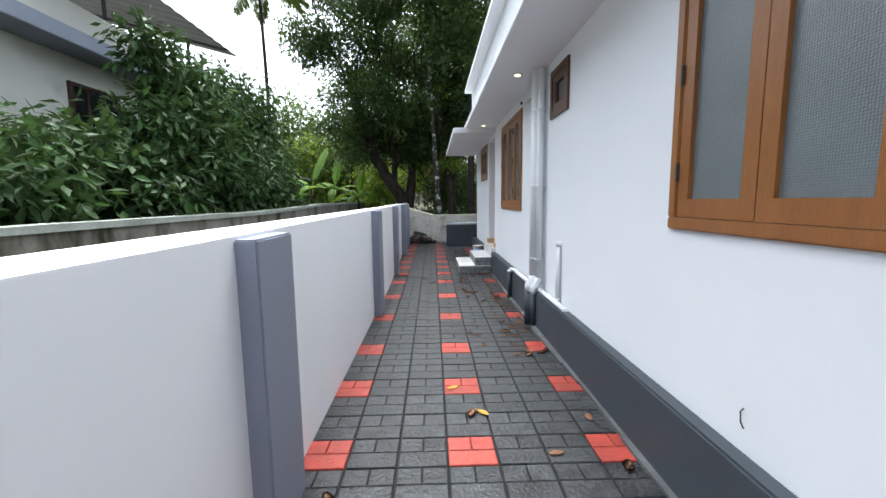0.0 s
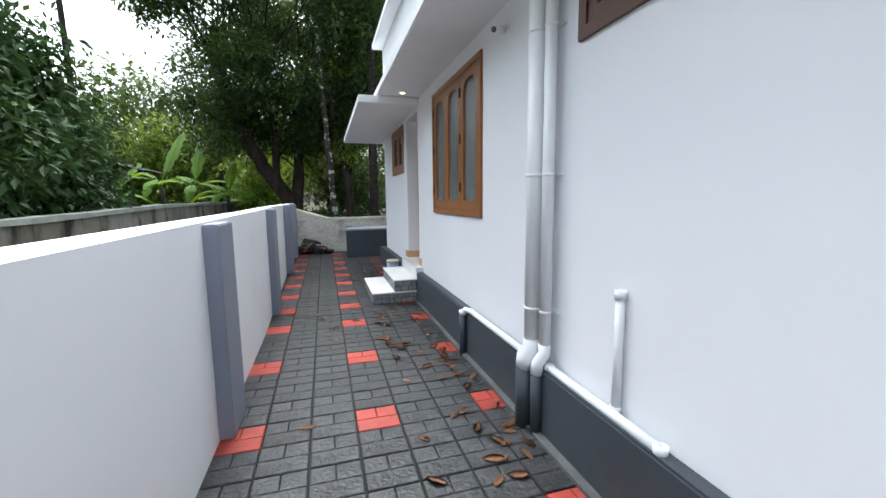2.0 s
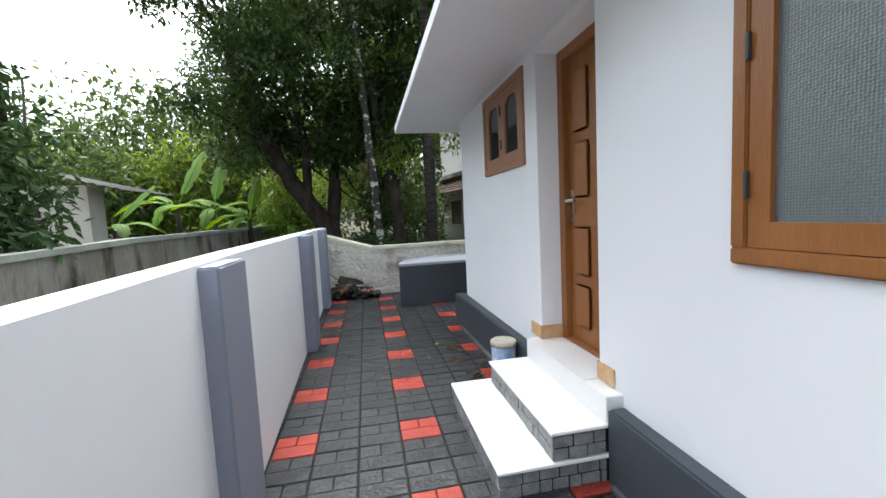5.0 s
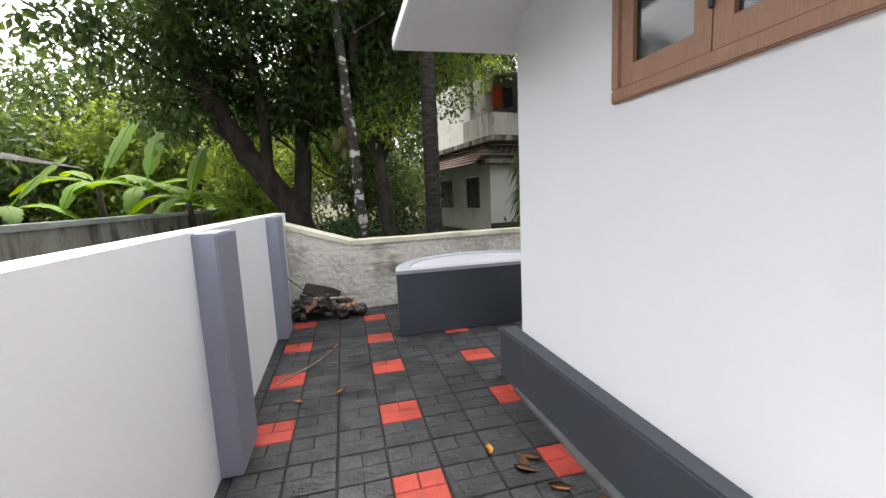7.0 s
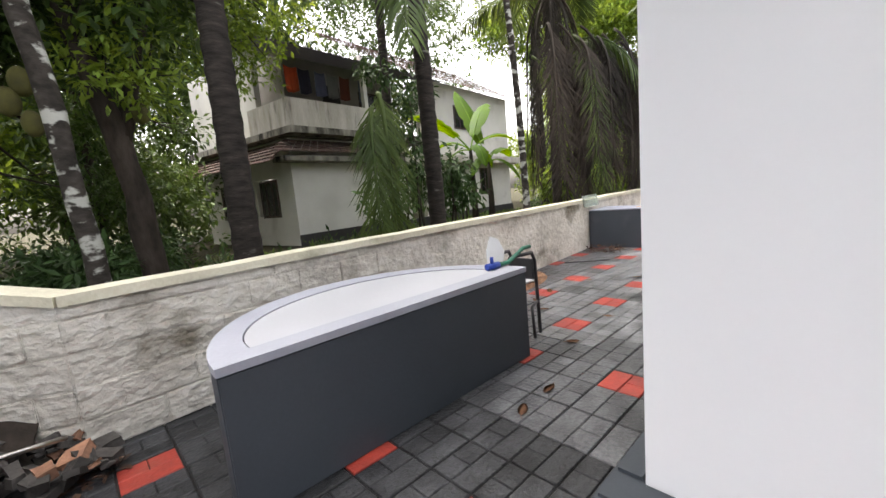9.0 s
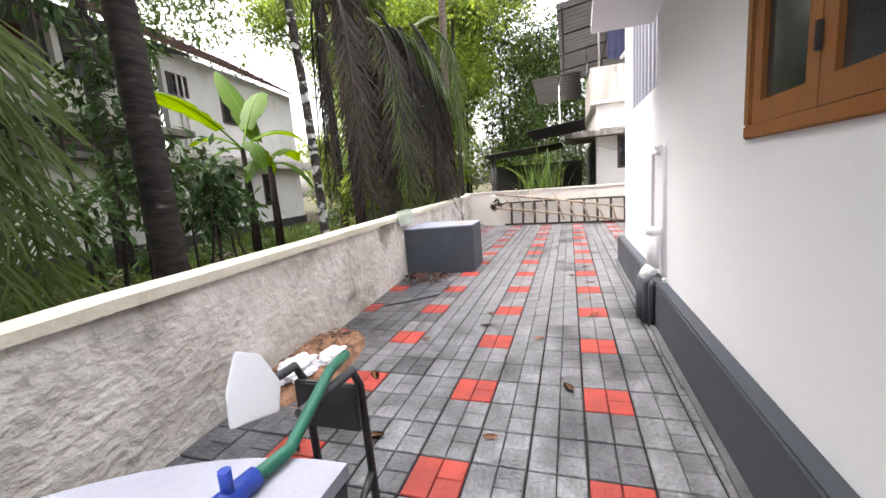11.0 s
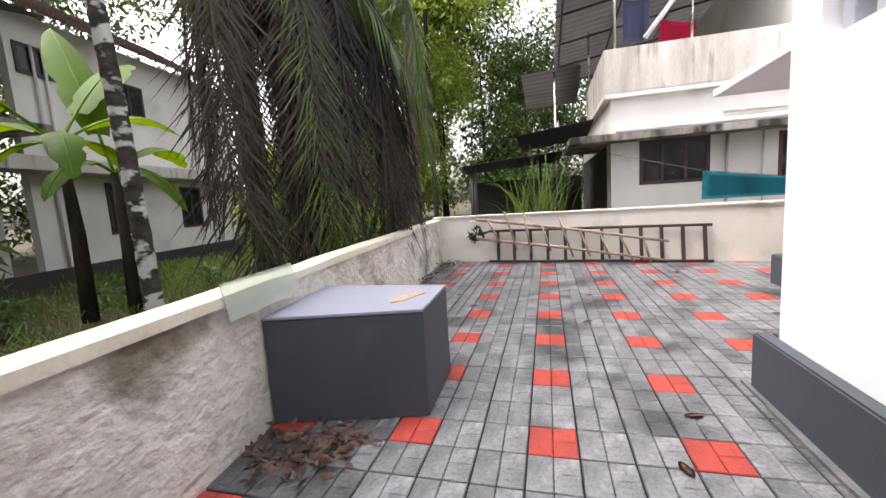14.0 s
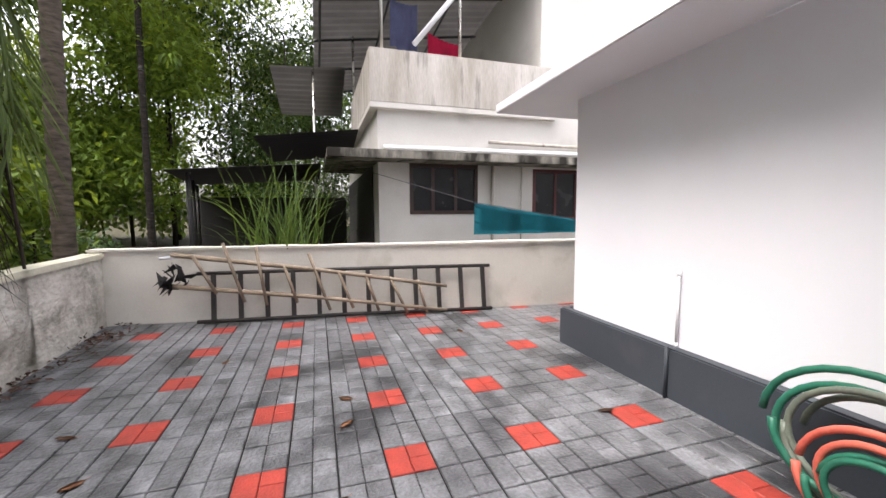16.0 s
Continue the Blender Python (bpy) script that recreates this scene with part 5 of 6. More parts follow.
shrub("lane_shrub", "dark green shrub over the old wall",
      [(-4.7, 12.0, 2.2, 0.9, 1.0, 1.0), (-5.0, 13.4, 2.6, 1.0, 1.0, 1.0), (-4.5, 12.6, 1.5, 0.8, 1.0, 0.6), (-4.9, 12.6, 3.5, 0.7, 0.8, 0.6), (-4.9, 11.3, 3.8, 0.7, 0.7, 0.6), (-4.8, 12.4, 4.1, 0.6, 0.6, 0.5)], 11500, 0.18, LEAF_SHRUB, 33)
# undergrowth behind the back wall
und = []
for _ in range(70):
    x = rng.uniform(-3, 21)
    y = rng.uniform(17.0, 23.2) + 0.08 * x
    if not (4.0 < x and y > 22.6):
        r = rng.uniform(0.3, 0.7) if x < 1.5 or x > 12 else rng.uniform(0.12, 0.3)
        und.append((x, y, r * 0.8, r, r, r * 0.8))
ob = new("undergrowth", leaves("undergrowth", und, 26000, 0.16, LEAF_SHRUB, rng, 0.5, 0.35))
tagged(ob, "tangled green undergrowth behind the back wall", "undergrowth", kind="stuff")
for k, (x, y, s, c, n, lf) in enumerate(((6.9, 18.6, 0.4, 3, 800, LEAF_SHRUB), (12.3, 18.6, 0.8, 5, 4000, LEAF_BRIGHT), (15.5, 18.8, 0.9, 6, 5000, LEAF_BRIGHT), (-2.2, 22.5, 1.2, 8, 7000, LEAF_BRIGHT))):
    cls = [(x + rng.uniform(-s, s), y + rng.uniform(-s, s), rng.uniform(0.5, 1.1 + 1.6 * s), s * 0.6, s * 0.6, s * 0.5) for _ in range(c)]
    shrub("garden_shrub", "loose green shrub behind the back wall", cls, n * 2 // 3, 0.19, lf, 40 + k)
shrub("climbing_plant", "loose broad-leaved climbing plant behind the back wall",
      [(5.3, 18.8, 2.5, 0.5, 0.5, 0.5), (5.7, 18.9, 1.7, 0.5, 0.5, 0.4), (6.3, 18.9, 1.3, 0.5, 0.5, 0.3), (4.9, 18.9, 1.3, 0.45, 0.5, 0.5), (5.5, 18.7, 3.3, 0.4, 0.4, 0.4), (6.5, 18.7, 2.0, 0.35, 0.4, 0.3), (5.0, 19.1, 3.9, 0.35, 0.4, 0.3), (7.0, 18.9, 1.2, 0.35, 0.3, 0.25)], 2000, 0.17, LEAF_SHRUB, 91)
low = [(rng.uniform(2, 15), 0, 0, 0.5, 0.4, 0.12) for _ in range(90)]
low = [(x, rng.uniform(16.5, 23.3) + 0.08 * x, -0.02, a, b, c) for x, _, _, a, b, c in low]
tagged(new("rough_grass", leaves("rough_grass", low, 30000, 0.15, GRASS, rng, -0.9, 0.16)), "rough green grass behind the back wall", "grass", kind="stuff")
# distant woods
def woods(name, label, n, lo, hi, r0, r1, count, size, leaf, seed):
    rr = np.random.default_rng(seed)
    cl = scatter_clumps(rr, n, lo, hi, r0, r1, 0.85)
    ob = new(name, leaves(name, cl, count, size, leaf, rr))
    return tagged(ob, label, "woods", kind="stuff")


woods("far_woods", "distant mixed green trees in the north-west", 80, (-34, 28, 0.5), (-4, 44, 7.0), 1.5, 3.0, 56000, 0.36, LEAF_MID, 51)
woods("far_woods", "distant bright green trees in the north-west", 40, (-20, 25.5, 0.5), (1, 30, 4.5), 1.0, 2.0, 40000, 0.26, LEAF_BRIGHT, 52)
woods("far_woods", "distant trees behind the north house", 90, (-4, 33, 0.5), (26, 44, 19), 1.8, 3.4, 110000, 0.36, LEAF_MID, 53)
woods("far_woods", "green trees left of the north house", 30, (-7, 25.5, 0.3), (3.2, 33, 7.0), 0.9, 1.8, 34000, 0.24, LEAF_MID, 58)
woods("far_woods", "tall sunlit trees in the east", 55, (24, 15.5, 0.5), (40, 32, 15), 1.3, 2.6, 82000, 0.30, LEAF_BRIGHT, 54)
woods("far_woods", "tall shaded trees in the east", 34, (24, 18, 2.5), (38, 34, 17), 1.2, 2.6, 90000, 0.30, LEAF_BRIGHT, 57)
woods("far_woods", "dark trees behind the east house", 50, (27, 4, 1), (44, 20, 15), 1.5, 2.6, 50000, 0.32, LEAF, 55)
woods("far_woods", "trees on the west side of the lane", 40, (-26, 19, 1.0), (-9.5, 30, 4.0), 1.3, 2.4, 30000, 0.3, LEAF, 56)
t = thing("far_trunks", "thin dark trunks among the eastern trees", "trunks", kind="stuff")
bm = bmesh.new()
for _ in range(12):
    x, y = rng.uniform(23, 40), rng.uniform(15, 31)
    tube(bm, [(x, y, -0.1), (x + rng.uniform(-0.4, 0.4), y, rng.uniform(8, 14))], [rng.uniform(0.05, 0.12), 0.04], 6)
for _ in range(12):
    x, y = rng.uniform(-14, 1), rng.uniform(24, 33)
    tube(bm, [(x, y, -0.1), (x + rng.uniform(-0.6, 0.6), y, rng.uniform(4, 8))], [rng.uniform(0.06, 0.14), 0.04], 6)
part("trunk", bm, BARK, t)


def grass_tuft(name, label, x, y, n, h, seed, spread=0.25):
    rr = np.random.default_rng(seed)
    t = thing(name, label, "plant")
    bm = bmesh.new()
    for _ in range(n):
        az, ln = rr.uniform(0, 6.28), h * rr.uniform(0.6, 1.1)
        d, out = Vector((math.cos(az), math.sin(az), 0)), rr.uniform(0.15, 0.75)
        p0 = Vector((x, y, 0)) + Vector(rr.normal(scale=spread, size=3)) * Vector((1, 1, 0)).length * 0.5
        p0.z = -0.06
        s = Vector((-d.y, d.x, 0))
        prev = None
        for i in range(8):
            u = i / 7
            q = p0 + d * ln * out * u * u + Vector((0, 0, ln * (u * 1.15 - 0.55 * out * u ** 3 - 0.15 * u * u)))
            w = 0.010 * h ** 0.7 * (1 - u) + 0.002
            row = (bm.verts.new(q - s * w), bm.verts.new(q + s * w))
            if prev:
                bm.faces.new((prev[0], prev[1], row[1], row[0]))
            prev = row
    part("blades", bm, GRASS, t)
    return t


grass_tuft("tall_grass", "tall arching reed-like grass behind the east wall", 14.7, 14.3, 120, 2.7, 61, 0.4)
for k, (x, y) in enumerate(((7.6, 17.1), (9.2, 17.6), (10.9, 17.5), (12.5, 17.7), (6.2, 17.3), (13.2, 18.2), (11.6, 18.8), (8.8, 18.9), (2.6, 17.0), (3.3, 16.9))):
    grass_tuft("grass_tuft", "low green grass tuft by the back wall", x, y, 60, 0.6, 70 + k, 0.5)


# ---- loose things in the yard ----
def wall_x(y):
    """The inner face of the east boundary wall."""
    return 13.88 - 0.78 * (16.62 - y) / 6.22


BAMBOO = mat("weathered_ladder_wood", (0.34, 0.27, 0.20), (0.20, 0.155, 0.11), 0.8, 6, 40, 0.4, fine_mix=0.3)
LADDER = mat("black_painted_steel", (0.030, 0.028, 0.028), (0.05, 0.042, 0.038), 0.55, 5, 60, 0.2, metal=0.3)
t = thing("steel_ladder", "dark steel ladder lying on its side along the wall", "ladder")
for z, off in ((0.03, 0.16), (0.66, 0.06)):
    bm = bmesh.new()
    tube(bm, [(wall_x(15.35) - off, 15.35, z), (wall_x(13.3) - off, 13.3, z + 0.01), (wall_x(11.35) - off, 11.35, z)], 0.026, 8)
    part("rail", bm, LADDER, t)
for k in range(12):
    y = 15.15 - k * 0.335
    part("rung", boxed(-0.018, -0.03, 0.0, 0.018, 0.03, 0.66, 0.004, Matrix.Translation((wall_x(y) - 0.16, y, 0.02)) @ Matrix.Rotation(radians(8.5), 4, "Y")), LADDER, t)
t = thing("bamboo_ladder", "weathered wooden ladder leaning across the steel one", "ladder")
ENDS = (((15.6, 0.93), (12.05, 0.40)), ((15.6, 0.52), (12.05, 0.05)))
for (y0, z0), (y1, z1) in ENDS:
    bm = bmesh.new()
    tube(bm, [(wall_x(y0) - 0.19, y0, z0), (wall_x(13.8) - 0.215, 13.8, 0.5 * (z0 + z1) + 0.02), (wall_x(y1) - 0.23, y1, z1)], [0.032, 0.028, 0.024], 8)
    part("rail", bm, BAMBOO, t)
rr = np.random.default_rng(3)
for k in range(9):
    u = 0.1 + 0.1 * k
    y = 15.6 - 3.55 * u
    z = 0.93 - 0.53 * u
    up, dn = (0.25, 0.12) if k in (1, 2, 4) else (0.05, 0.05)
    tilt = rr.uniform(-0.12, 0.02)
    bm = bmesh.new()
    tube(bm, [(wall_x(y) - 0.235, y + tilt - 0.05, max(0.02, z - 0.42 - dn)), (wall_x(y) - 0.215, y - tilt * 0.5 + 0.05, z + up)], 0.022, 7)
    part("rung", bm, BAMBOO, t)
t = thing("plastic_rag", "torn black and white plastic caught on the ladder end", "rag")
bm = bmesh.new()
for k in range(16):
    p = Vector((wall_x(15.6) - 0.2, 15.6 + rr.uniform(-0.18, 0.16), 0.62 + rr.uniform(-0.2, 0.25)))
    v = [p + Vector(rr.normal(scale=0.07, size=3)) for _ in range(4)]
    bm.faces.new([bm.verts.new(q) for q in v])
bmesh.ops.solidify(bm, geom=bm.faces[:], thickness=0.004)
part("sheet", bm, SHEETDARK, t)
part("sheet", boxed(-0.02, -0.13, 0, 0.02, 0.13, 0.03, 0.008, pose(wall_x(15.6) - 0.2, 15.6, 0.88, 0, 30, 20)), PVC, t, "white plastic scrap")


def coil(t, c, r, turns, tube_r, material, normal, seed, squash=1.0):
    rr = np.random.default_rng(seed)
    n = Vector(normal).normalized()
    a = n.cross(Vector((0, 0, 1))).normalized()
    b = a.cross(n)
    if b.z < 0:
        b = -b
    pts = []
    for i in range(turns * 28 + 1):
        w = 2 * math.pi * i / 28
        k = r * (1 + 0.12 * math.sin(w * 0.37 + seed) - 0.05 * i / 28)
        pts.append(Vector(c) + a * k * math.cos(w) + b * k * squash * math.sin(w) + n * (0.05 * i / 28 + 0.03 * math.sin(w * 0.5 + seed)))
    bm = bmesh.new()
    tube(bm, pts, tube_r, 8)
    part("coil", bm, material, t)


GREENHOSE = mat("green_hose", (0.02, 0.16, 0.10), (0.015, 0.11, 0.07), 0.45, 5, 60, 0.05)
GREYHOSE = mat("grey_green_hose", (0.17, 0.20, 0.16), (0.11, 0.13, 0.10), 0.5, 5, 60, 0.05)
PINKHOSE = mat("pink_hose", (0.62, 0.15, 0.10), (0.5, 0.10, 0.07), 0.45, 5, 60, 0.05)
t = thing("garden_hose", "coiled green and grey garden hose beside the wall", "hose")
coil(t, (8.76, 11.40, 0.33), 0.41, 2, 0.020, GREENHOSE, (0, 1, 0.15), 1, 0.78)
coil(t, (8.72, 11.37, 0.31), 0.37, 2, 0.018, GREYHOSE, (0, 1, 0.15), 4, 0.78)
t = thing("garden_hose", "coiled pink garden hose beside the wall", "hose")
coil(t, (8.62, 11.56, 0.25), 0.28, 2, 0.018, PINKHOSE, (0, 1, 0.15), 2, 0.8)
coil(t, (8.60, 11.60, 0.22), 0.23, 2, 0.016, GREENHOSE, (0, 1, 0.15), 3, 0.8)

t = thing("paint_bucket", "used blue paint bucket with dried paint on its lid", "bucket")
BLUE = mat("printed_bucket", (0.16, 0.26, 0.46), (0.42, 0.46, 0.52), 0.5, 8, 40, 0.05, stain=(0.55, 0.52, 0.45), stain_scale=9, stain_cut=(0.55, 0.6))
bm = bmesh.new()
tube(bm, [(0.99, 10.69, 0), (0.99, 10.69, 0.375)], [0.094, 0.104], 24)
part("body", bm, BLUE, t)
bm = bmesh.new()
tube(bm, [(0.99, 10.69, 0.362), (0.99, 10.69, 0.392), (0.99, 10.69, 0.402)], [0.111, 0.111, 0.103], 24)
part("lid", bm, mat("paint_crusted_lid", (0.50, 0.46, 0.38), (0.36, 0.32, 0.26), 0.8, 14, 50, 0.4), t, "cream paint-crusted lid")

t = thing("metal_stool", "bent black metal frame standing by the tank", "stool")
for dy in (0.0, 0.24):
    bm = bmesh.new()
    tube(bm, [(2.98, 14.26 + dy, 0), (2.95, 14.26 + dy, 0.66), (2.91, 14.26 + dy, 0.735), (2.62, 14.26 + dy, 0.745)], 0.016, 8)
    part("leg", bm, DARKSTEEL, t)
    bm = bmesh.new()
    tube(bm, [(2.84, 14.22 + dy, 0), (2.84, 14.24 + dy, 0.27), (2.97, 14.26 + dy, 0.30)], 0.014, 8)
    part("brace", bm, DARKSTEEL, t)
part("backrest", boxed(2.90, 14.25, 0.50, 2.925, 14.51, 0.68, 0.006), DARKSTEEL, t)
t = thing("foam_board", "broken white foam board leaning on the tank's end", "board")
bm = prism([(-0.13, -0.02), (0.10, -0.02), (0.13, 0.10), (0.06, 0.24), (-0.05, 0.28), (-0.12, 0.12)], -0.02, 0.02, 0.006)
bm.transform(Matrix.Translation((2.66, 14.45, 0.70)) @ Matrix.Diagonal((0.62, 0.62, 0.75, 1)) @ Matrix.Rotation(radians(-35), 4, "Z") @ Matrix.Rotation(radians(78), 4, "X"))
part("panel", bm, PVC, t)
t = thing("tap_hose", "short green hose with a blue valve lying on the tank rim", "hose")
bm = bmesh.new()
tube(bm, [(2.36, 14.22, 0.73), (2.5, 14.2, 0.73), (2.62, 14.23, 0.75), (2.80, 14.27, 0.79), (2.93, 14.29, 0.785)], 0.017, 8)
part("hose", bm, GREENHOSE, t)
bm = bmesh.new()
tube(bm, [(2.28, 14.23, 0.73), (2.40, 14.215, 0.73)], 0.026, 10)
tube(bm, [(2.33, 14.22, 0.74), (2.33, 14.22, 0.80)], 0.014, 8)
part("valve", bm, mat("blue_valve", (0.02, 0.06, 0.35), (0.015, 0.04, 0.25), 0.4), t, "blue plastic valve")


def chunk_mesh(rr, s):
    bm = bmesh.new()
    bmesh.ops.create_cube(bm, size=1)
    bmesh.ops.subdivide_edges(bm, edges=bm.edges[:], cuts=1)
    sc = Vector((s * rr.uniform(0.6, 1.6), s * rr.uniform(0.5, 1.1), s * rr.uniform(0.3, 0.7)))
    off = Vector(rr.uniform(0, 50, 3))
    for v in bm.verts:
        v.co = v.co * (1 + 0.3 * noise.noise(v.co * 1.7 + off)) * sc
    return bm


STONE = mat("grey_rubble", (0.066, 0.060, 0.055), (0.022, 0.020, 0.018), 0.95, 8, 40, 0.6, fine_mix=0.4, obj=0.7)
BROKEN = mat("broken_brick", (0.30, 0.15, 0.09), (0.19, 0.10, 0.065), 0.9, 8, 40, 0.5, fine_mix=0.4, obj=0.6)
t = thing("rubble_pile", "heap of broken stones and tile pieces against the wall", "rubble")
rr = np.random.default_rng(12)
for k in range(150):
    x, y = rr.uniform(-0.82, 0.05), rr.uniform(14.92, 15.5)
    hgt = max(0.0, 0.26 * (1 - abs(x + 0.5) / 0.62)) * rr.uniform(0.2, 1)
    bm = chunk_mesh(rr, rr.uniform(0.04, 0.115))
    bm.transform(pose(x, y, 0.03 + hgt, rr.uniform(-30, 30), rr.uniform(-30, 30), rr.uniform(0, 360)))
    part("stone", bm, BROKEN if rr.random() < 0.16 else STONE, t)
part("stone", boxed(-0.24, -0.09, 0, 0.24, 0.09, 0.015, 0.004, pose(-0.45, 15.40, 0.27, 40, 14, -8)), BARK, t, "dark broken slab")
bm = bmesh.new()
tube(bm, [(-0.62, 15.12, 0.26), (-0.1, 15.2, 0.20)], 0.014, 8)
part("rod", bm, STEEL, t, "bent grey metal strip")
bm = bmesh.new()
tube(bm, [(-0.86, 15.35, 0.5), (-0.55, 15.3, 0.22)], 0.007, 6)
part("rod", bm, BARK, t)

t = thing("soil_heap", "heap of orange-brown soil and dead leaves by the wall", "soil")
bm = bmesh.new()
bmesh.ops.create_grid(bm, x_segments=70, y_segments=44, size=1)
for v in bm.verts:
    x, y = v.co.x, v.co.y
    e = max(0, 1 - x * x - y * y)
    n1 = noise.noise((x * 2.5, y * 2.5, 1)) * 0.6 + noise.noise((x * 7, y * 7, 4)) * 0.4 + noise.noise((x * 16, y * 16, 2)) * 0.25
    v.co = Vector((4.32 + 0.66 * x + 0.1 * n1, 15.50 + 0.055 * 0.75 * x + 0.30 * y, -0.004 + e ** 0.6 * (0.13 + 0.15 * n1)))
HEAP = mat("orange_soil", (0.42, 0.235, 0.135), (0.11, 0.06, 0.035), 0.95, 9, 40, 1.0, fine_mix=0.5)
part("mound", bm, HEAP, t)
for x, y, s in ((4.02, 15.42, 0.13), (4.28, 15.30, 0.10)):
    t = thing("plastic_bag", "crumpled white plastic bag on the soil", "bag", "bags on the soil heap")
    bm = bmesh.new()
    bmesh.ops.create_icosphere(bm, subdivisions=4, radius=1)
    for v in bm.verts:
        k = 1 + 0.35 * noise.noise(v.co * 2.1 + Vector((x, y, 0))) + 0.15 * noise.noise(v.co * 6)
        v.co = Vector((x + 1.3 * s * v.co.x * k, y + s * v.co.y * k, 0.05 + s * 0.55 + 0.55 * s * v.co.z * k))
    part("bag", bm, PVC, t)
t = thing("iron_rod", "thin dark rod lying on the pavers", "rod")
bm = bmesh.new()
tube(bm, [(5.80, 15.60, 0.012), (6.02, 15.35, 0.014), (6.27, 15.08, 0.012)], 0.011, 8)
part("rod", bm, DARKSTEEL, t)
t = thing("dry_twig", "pale dry twig lying on the pavers", "twig")
bm = bmesh.new()
tube(bm, [(-0.72, 13.25, 0.01), (-0.45, 13.55, 0.02), (-0.3, 13.85, 0.012)], 0.005, 6)
part("stick", bm, BAMBOO, t)

# The wall's crack mark, modelled as an invented cable stub.
t = thing("cable_end", "short dark crack mark on the white wall, built as a thin stub", "cable")
bm = bmesh.new()
tube(bm, [(WX + 0.004, 3.21, 0.585), (WX - 0.012, 3.21, 0.57), (WX - 0.016, 3.20, 0.53), (WX - 0.006, 3.195, 0.505)], 0.003, 6)
part("wire", bm, DARKSTEEL, t)
t = thing("glass_sheet", "pale green glass sheet leaning over the wall coping", "glass")
GREENGLASS = glass_mat("pale_green_glass", (0.86, 0.95, 0.88), 0.12, 0.75)
bm = boxed(0, -0.004, 0, 0.72, 0.004, 0.22, 0.002)
bm.transform(Matrix.Translation((7.0, 15.845, 0.80)) @ Matrix.Rotation(radians(4.7), 4, "Z") @ Matrix.Rotation(radians(-9), 4, "X"))
part("sheet", bm, GREENGLASS, t)
STICK = mat("dead_branch", (0.16, 0.13, 0.10), (0.07, 0.055, 0.042), 0.9, 8, 40, 0.4)
rr = np.random.default_rng(33)
for k in range(16):
    t = thing("dead_branch", "dry grey fallen branch on the ground behind the wall", "branch", "fallen branches behind the back wall")
    x, y, az, ln = rr.uniform(1.0, 6.8), rr.uniform(17.0, 20.5), rr.uniform(-0.5, 0.5), rr.uniform(0.8, 2.2)
    z = rr.uniform(0.0, 0.35)
    mid = (x + 0.5 * ln * math.cos(az), y + 0.5 * ln * math.sin(az) + rr.uniform(-0.1, 0.1), z + rr.uniform(-0.02, 0.16))
    bm = bmesh.new()
    tube(bm, [(x, y, z - 0.08), mid, (x + ln * math.cos(az), y + ln * math.sin(az), -0.03)], [0.022, 0.016, 0.006], 6)
    tube(bm, [mid, (mid[0] + 0.3 * ln, mid[1] + rr.uniform(-0.3, 0.3), mid[2] + rr.uniform(-0.1, 0.25))], [0.010, 0.003], 5)
    part("stick", bm, STICK, t)

# fallen leaves
def fallen_leaf(material, label, length, seed):
    rr = np.random.default_rng(seed)
    t = thing("fallen_leaf", label, "leaf", "fallen leaves on the pavers")
    bm = bmesh.new()
    rows = []
    for i in range(7):
        u = i / 6
        w = length * 0.24 * math.sin(math.pi * min(1, 0.06 + 0.94 * u)) ** 0.8
        curl = 0.2 * length * (u - 0.5) ** 2 + 0.004 * rr.random()
        rows.append([bm.verts.new((length * (u - 0.5), sg * w, curl + 0.25 * w * abs(sg))) for sg in (-1, 0, 1)])
    for a, b in zip(rows, rows[1:]):
        for k in range(2):
            f = bm.faces.new((a[k], a[k + 1], b[k + 1], b[k]))
            f.smooth = True
    bmesh.ops.solidify(bm, geom=bm.faces[:], thickness=0.0012)
    part("blade", bm, material, t)
    bm = bmesh.new()
    tube(bm, [(length * 0.5, 0, 0.35 * length * 0.25), (length * 0.68, 0.01, 0.006)], 0.0016, 5)
    part("stalk", bm, material, t)
    t.matrix_world = pose(0.7, 6.9 + 0.3 * seed, 0.004, 0, 0, 40 * seed)
    return t


kinds = [fallen_leaf(DRYLEAF, "curled dry brown leaf", 0.12, 1), fallen_leaf(DRYLEAF, "curled dry brown leaf", 0.09, 2)]
rr = np.random.default_rng(77)
spots = []
for n, (x0, x1, y0, y1) in ((40, (0.42, 1.02, 6.9, 9.3)), (22, (0.72, 1.05, 5.2, 7.0)), (13, (-0.6, 1.0, 3.2, 7.0)), (12, (-0.7, 0.5, 7.4, 9.5)), (12, (0.3, 1.0, 10.9, 12.0)), (22, (1.8, 8.0, 13.1, 15.2)), (8, (8.5, 13.0, 11.8, 16.2)), (4, (-0.7, 0.2, 12.8, 14.4))):
    spots += [(rr.uniform(x0, x1), rr.uniform(y0, y1)) for _ in range(n)]
for x, y in spots:
    copy_thing(kinds[int(rr.integers(0, 2))], pose(x, y, 0.004, rr.uniform(-8, 8), rr.uniform(-8, 8), rr.uniform(0, 360)))
ye = fallen_leaf(YELLOWLEAF, "flat yellow fallen leaf", 0.10, 5)
ye.matrix_world = pose(0.12, 4.62, 0.004, 0, 0, 30)
copy_thing(ye, pose(0.30, 4.85 - 0.6, 0.004, 0, 0, 130))
copy_thing(ye, pose(0.62, 11.95, 0.004, 0, 0, 75))
LITTER = mat("rotting_leaf", (0.085, 0.042, 0.024), (0.035, 0.019, 0.012), 0.8, 9, 50, 0.2, island=0.9, fine_mix=0.3)
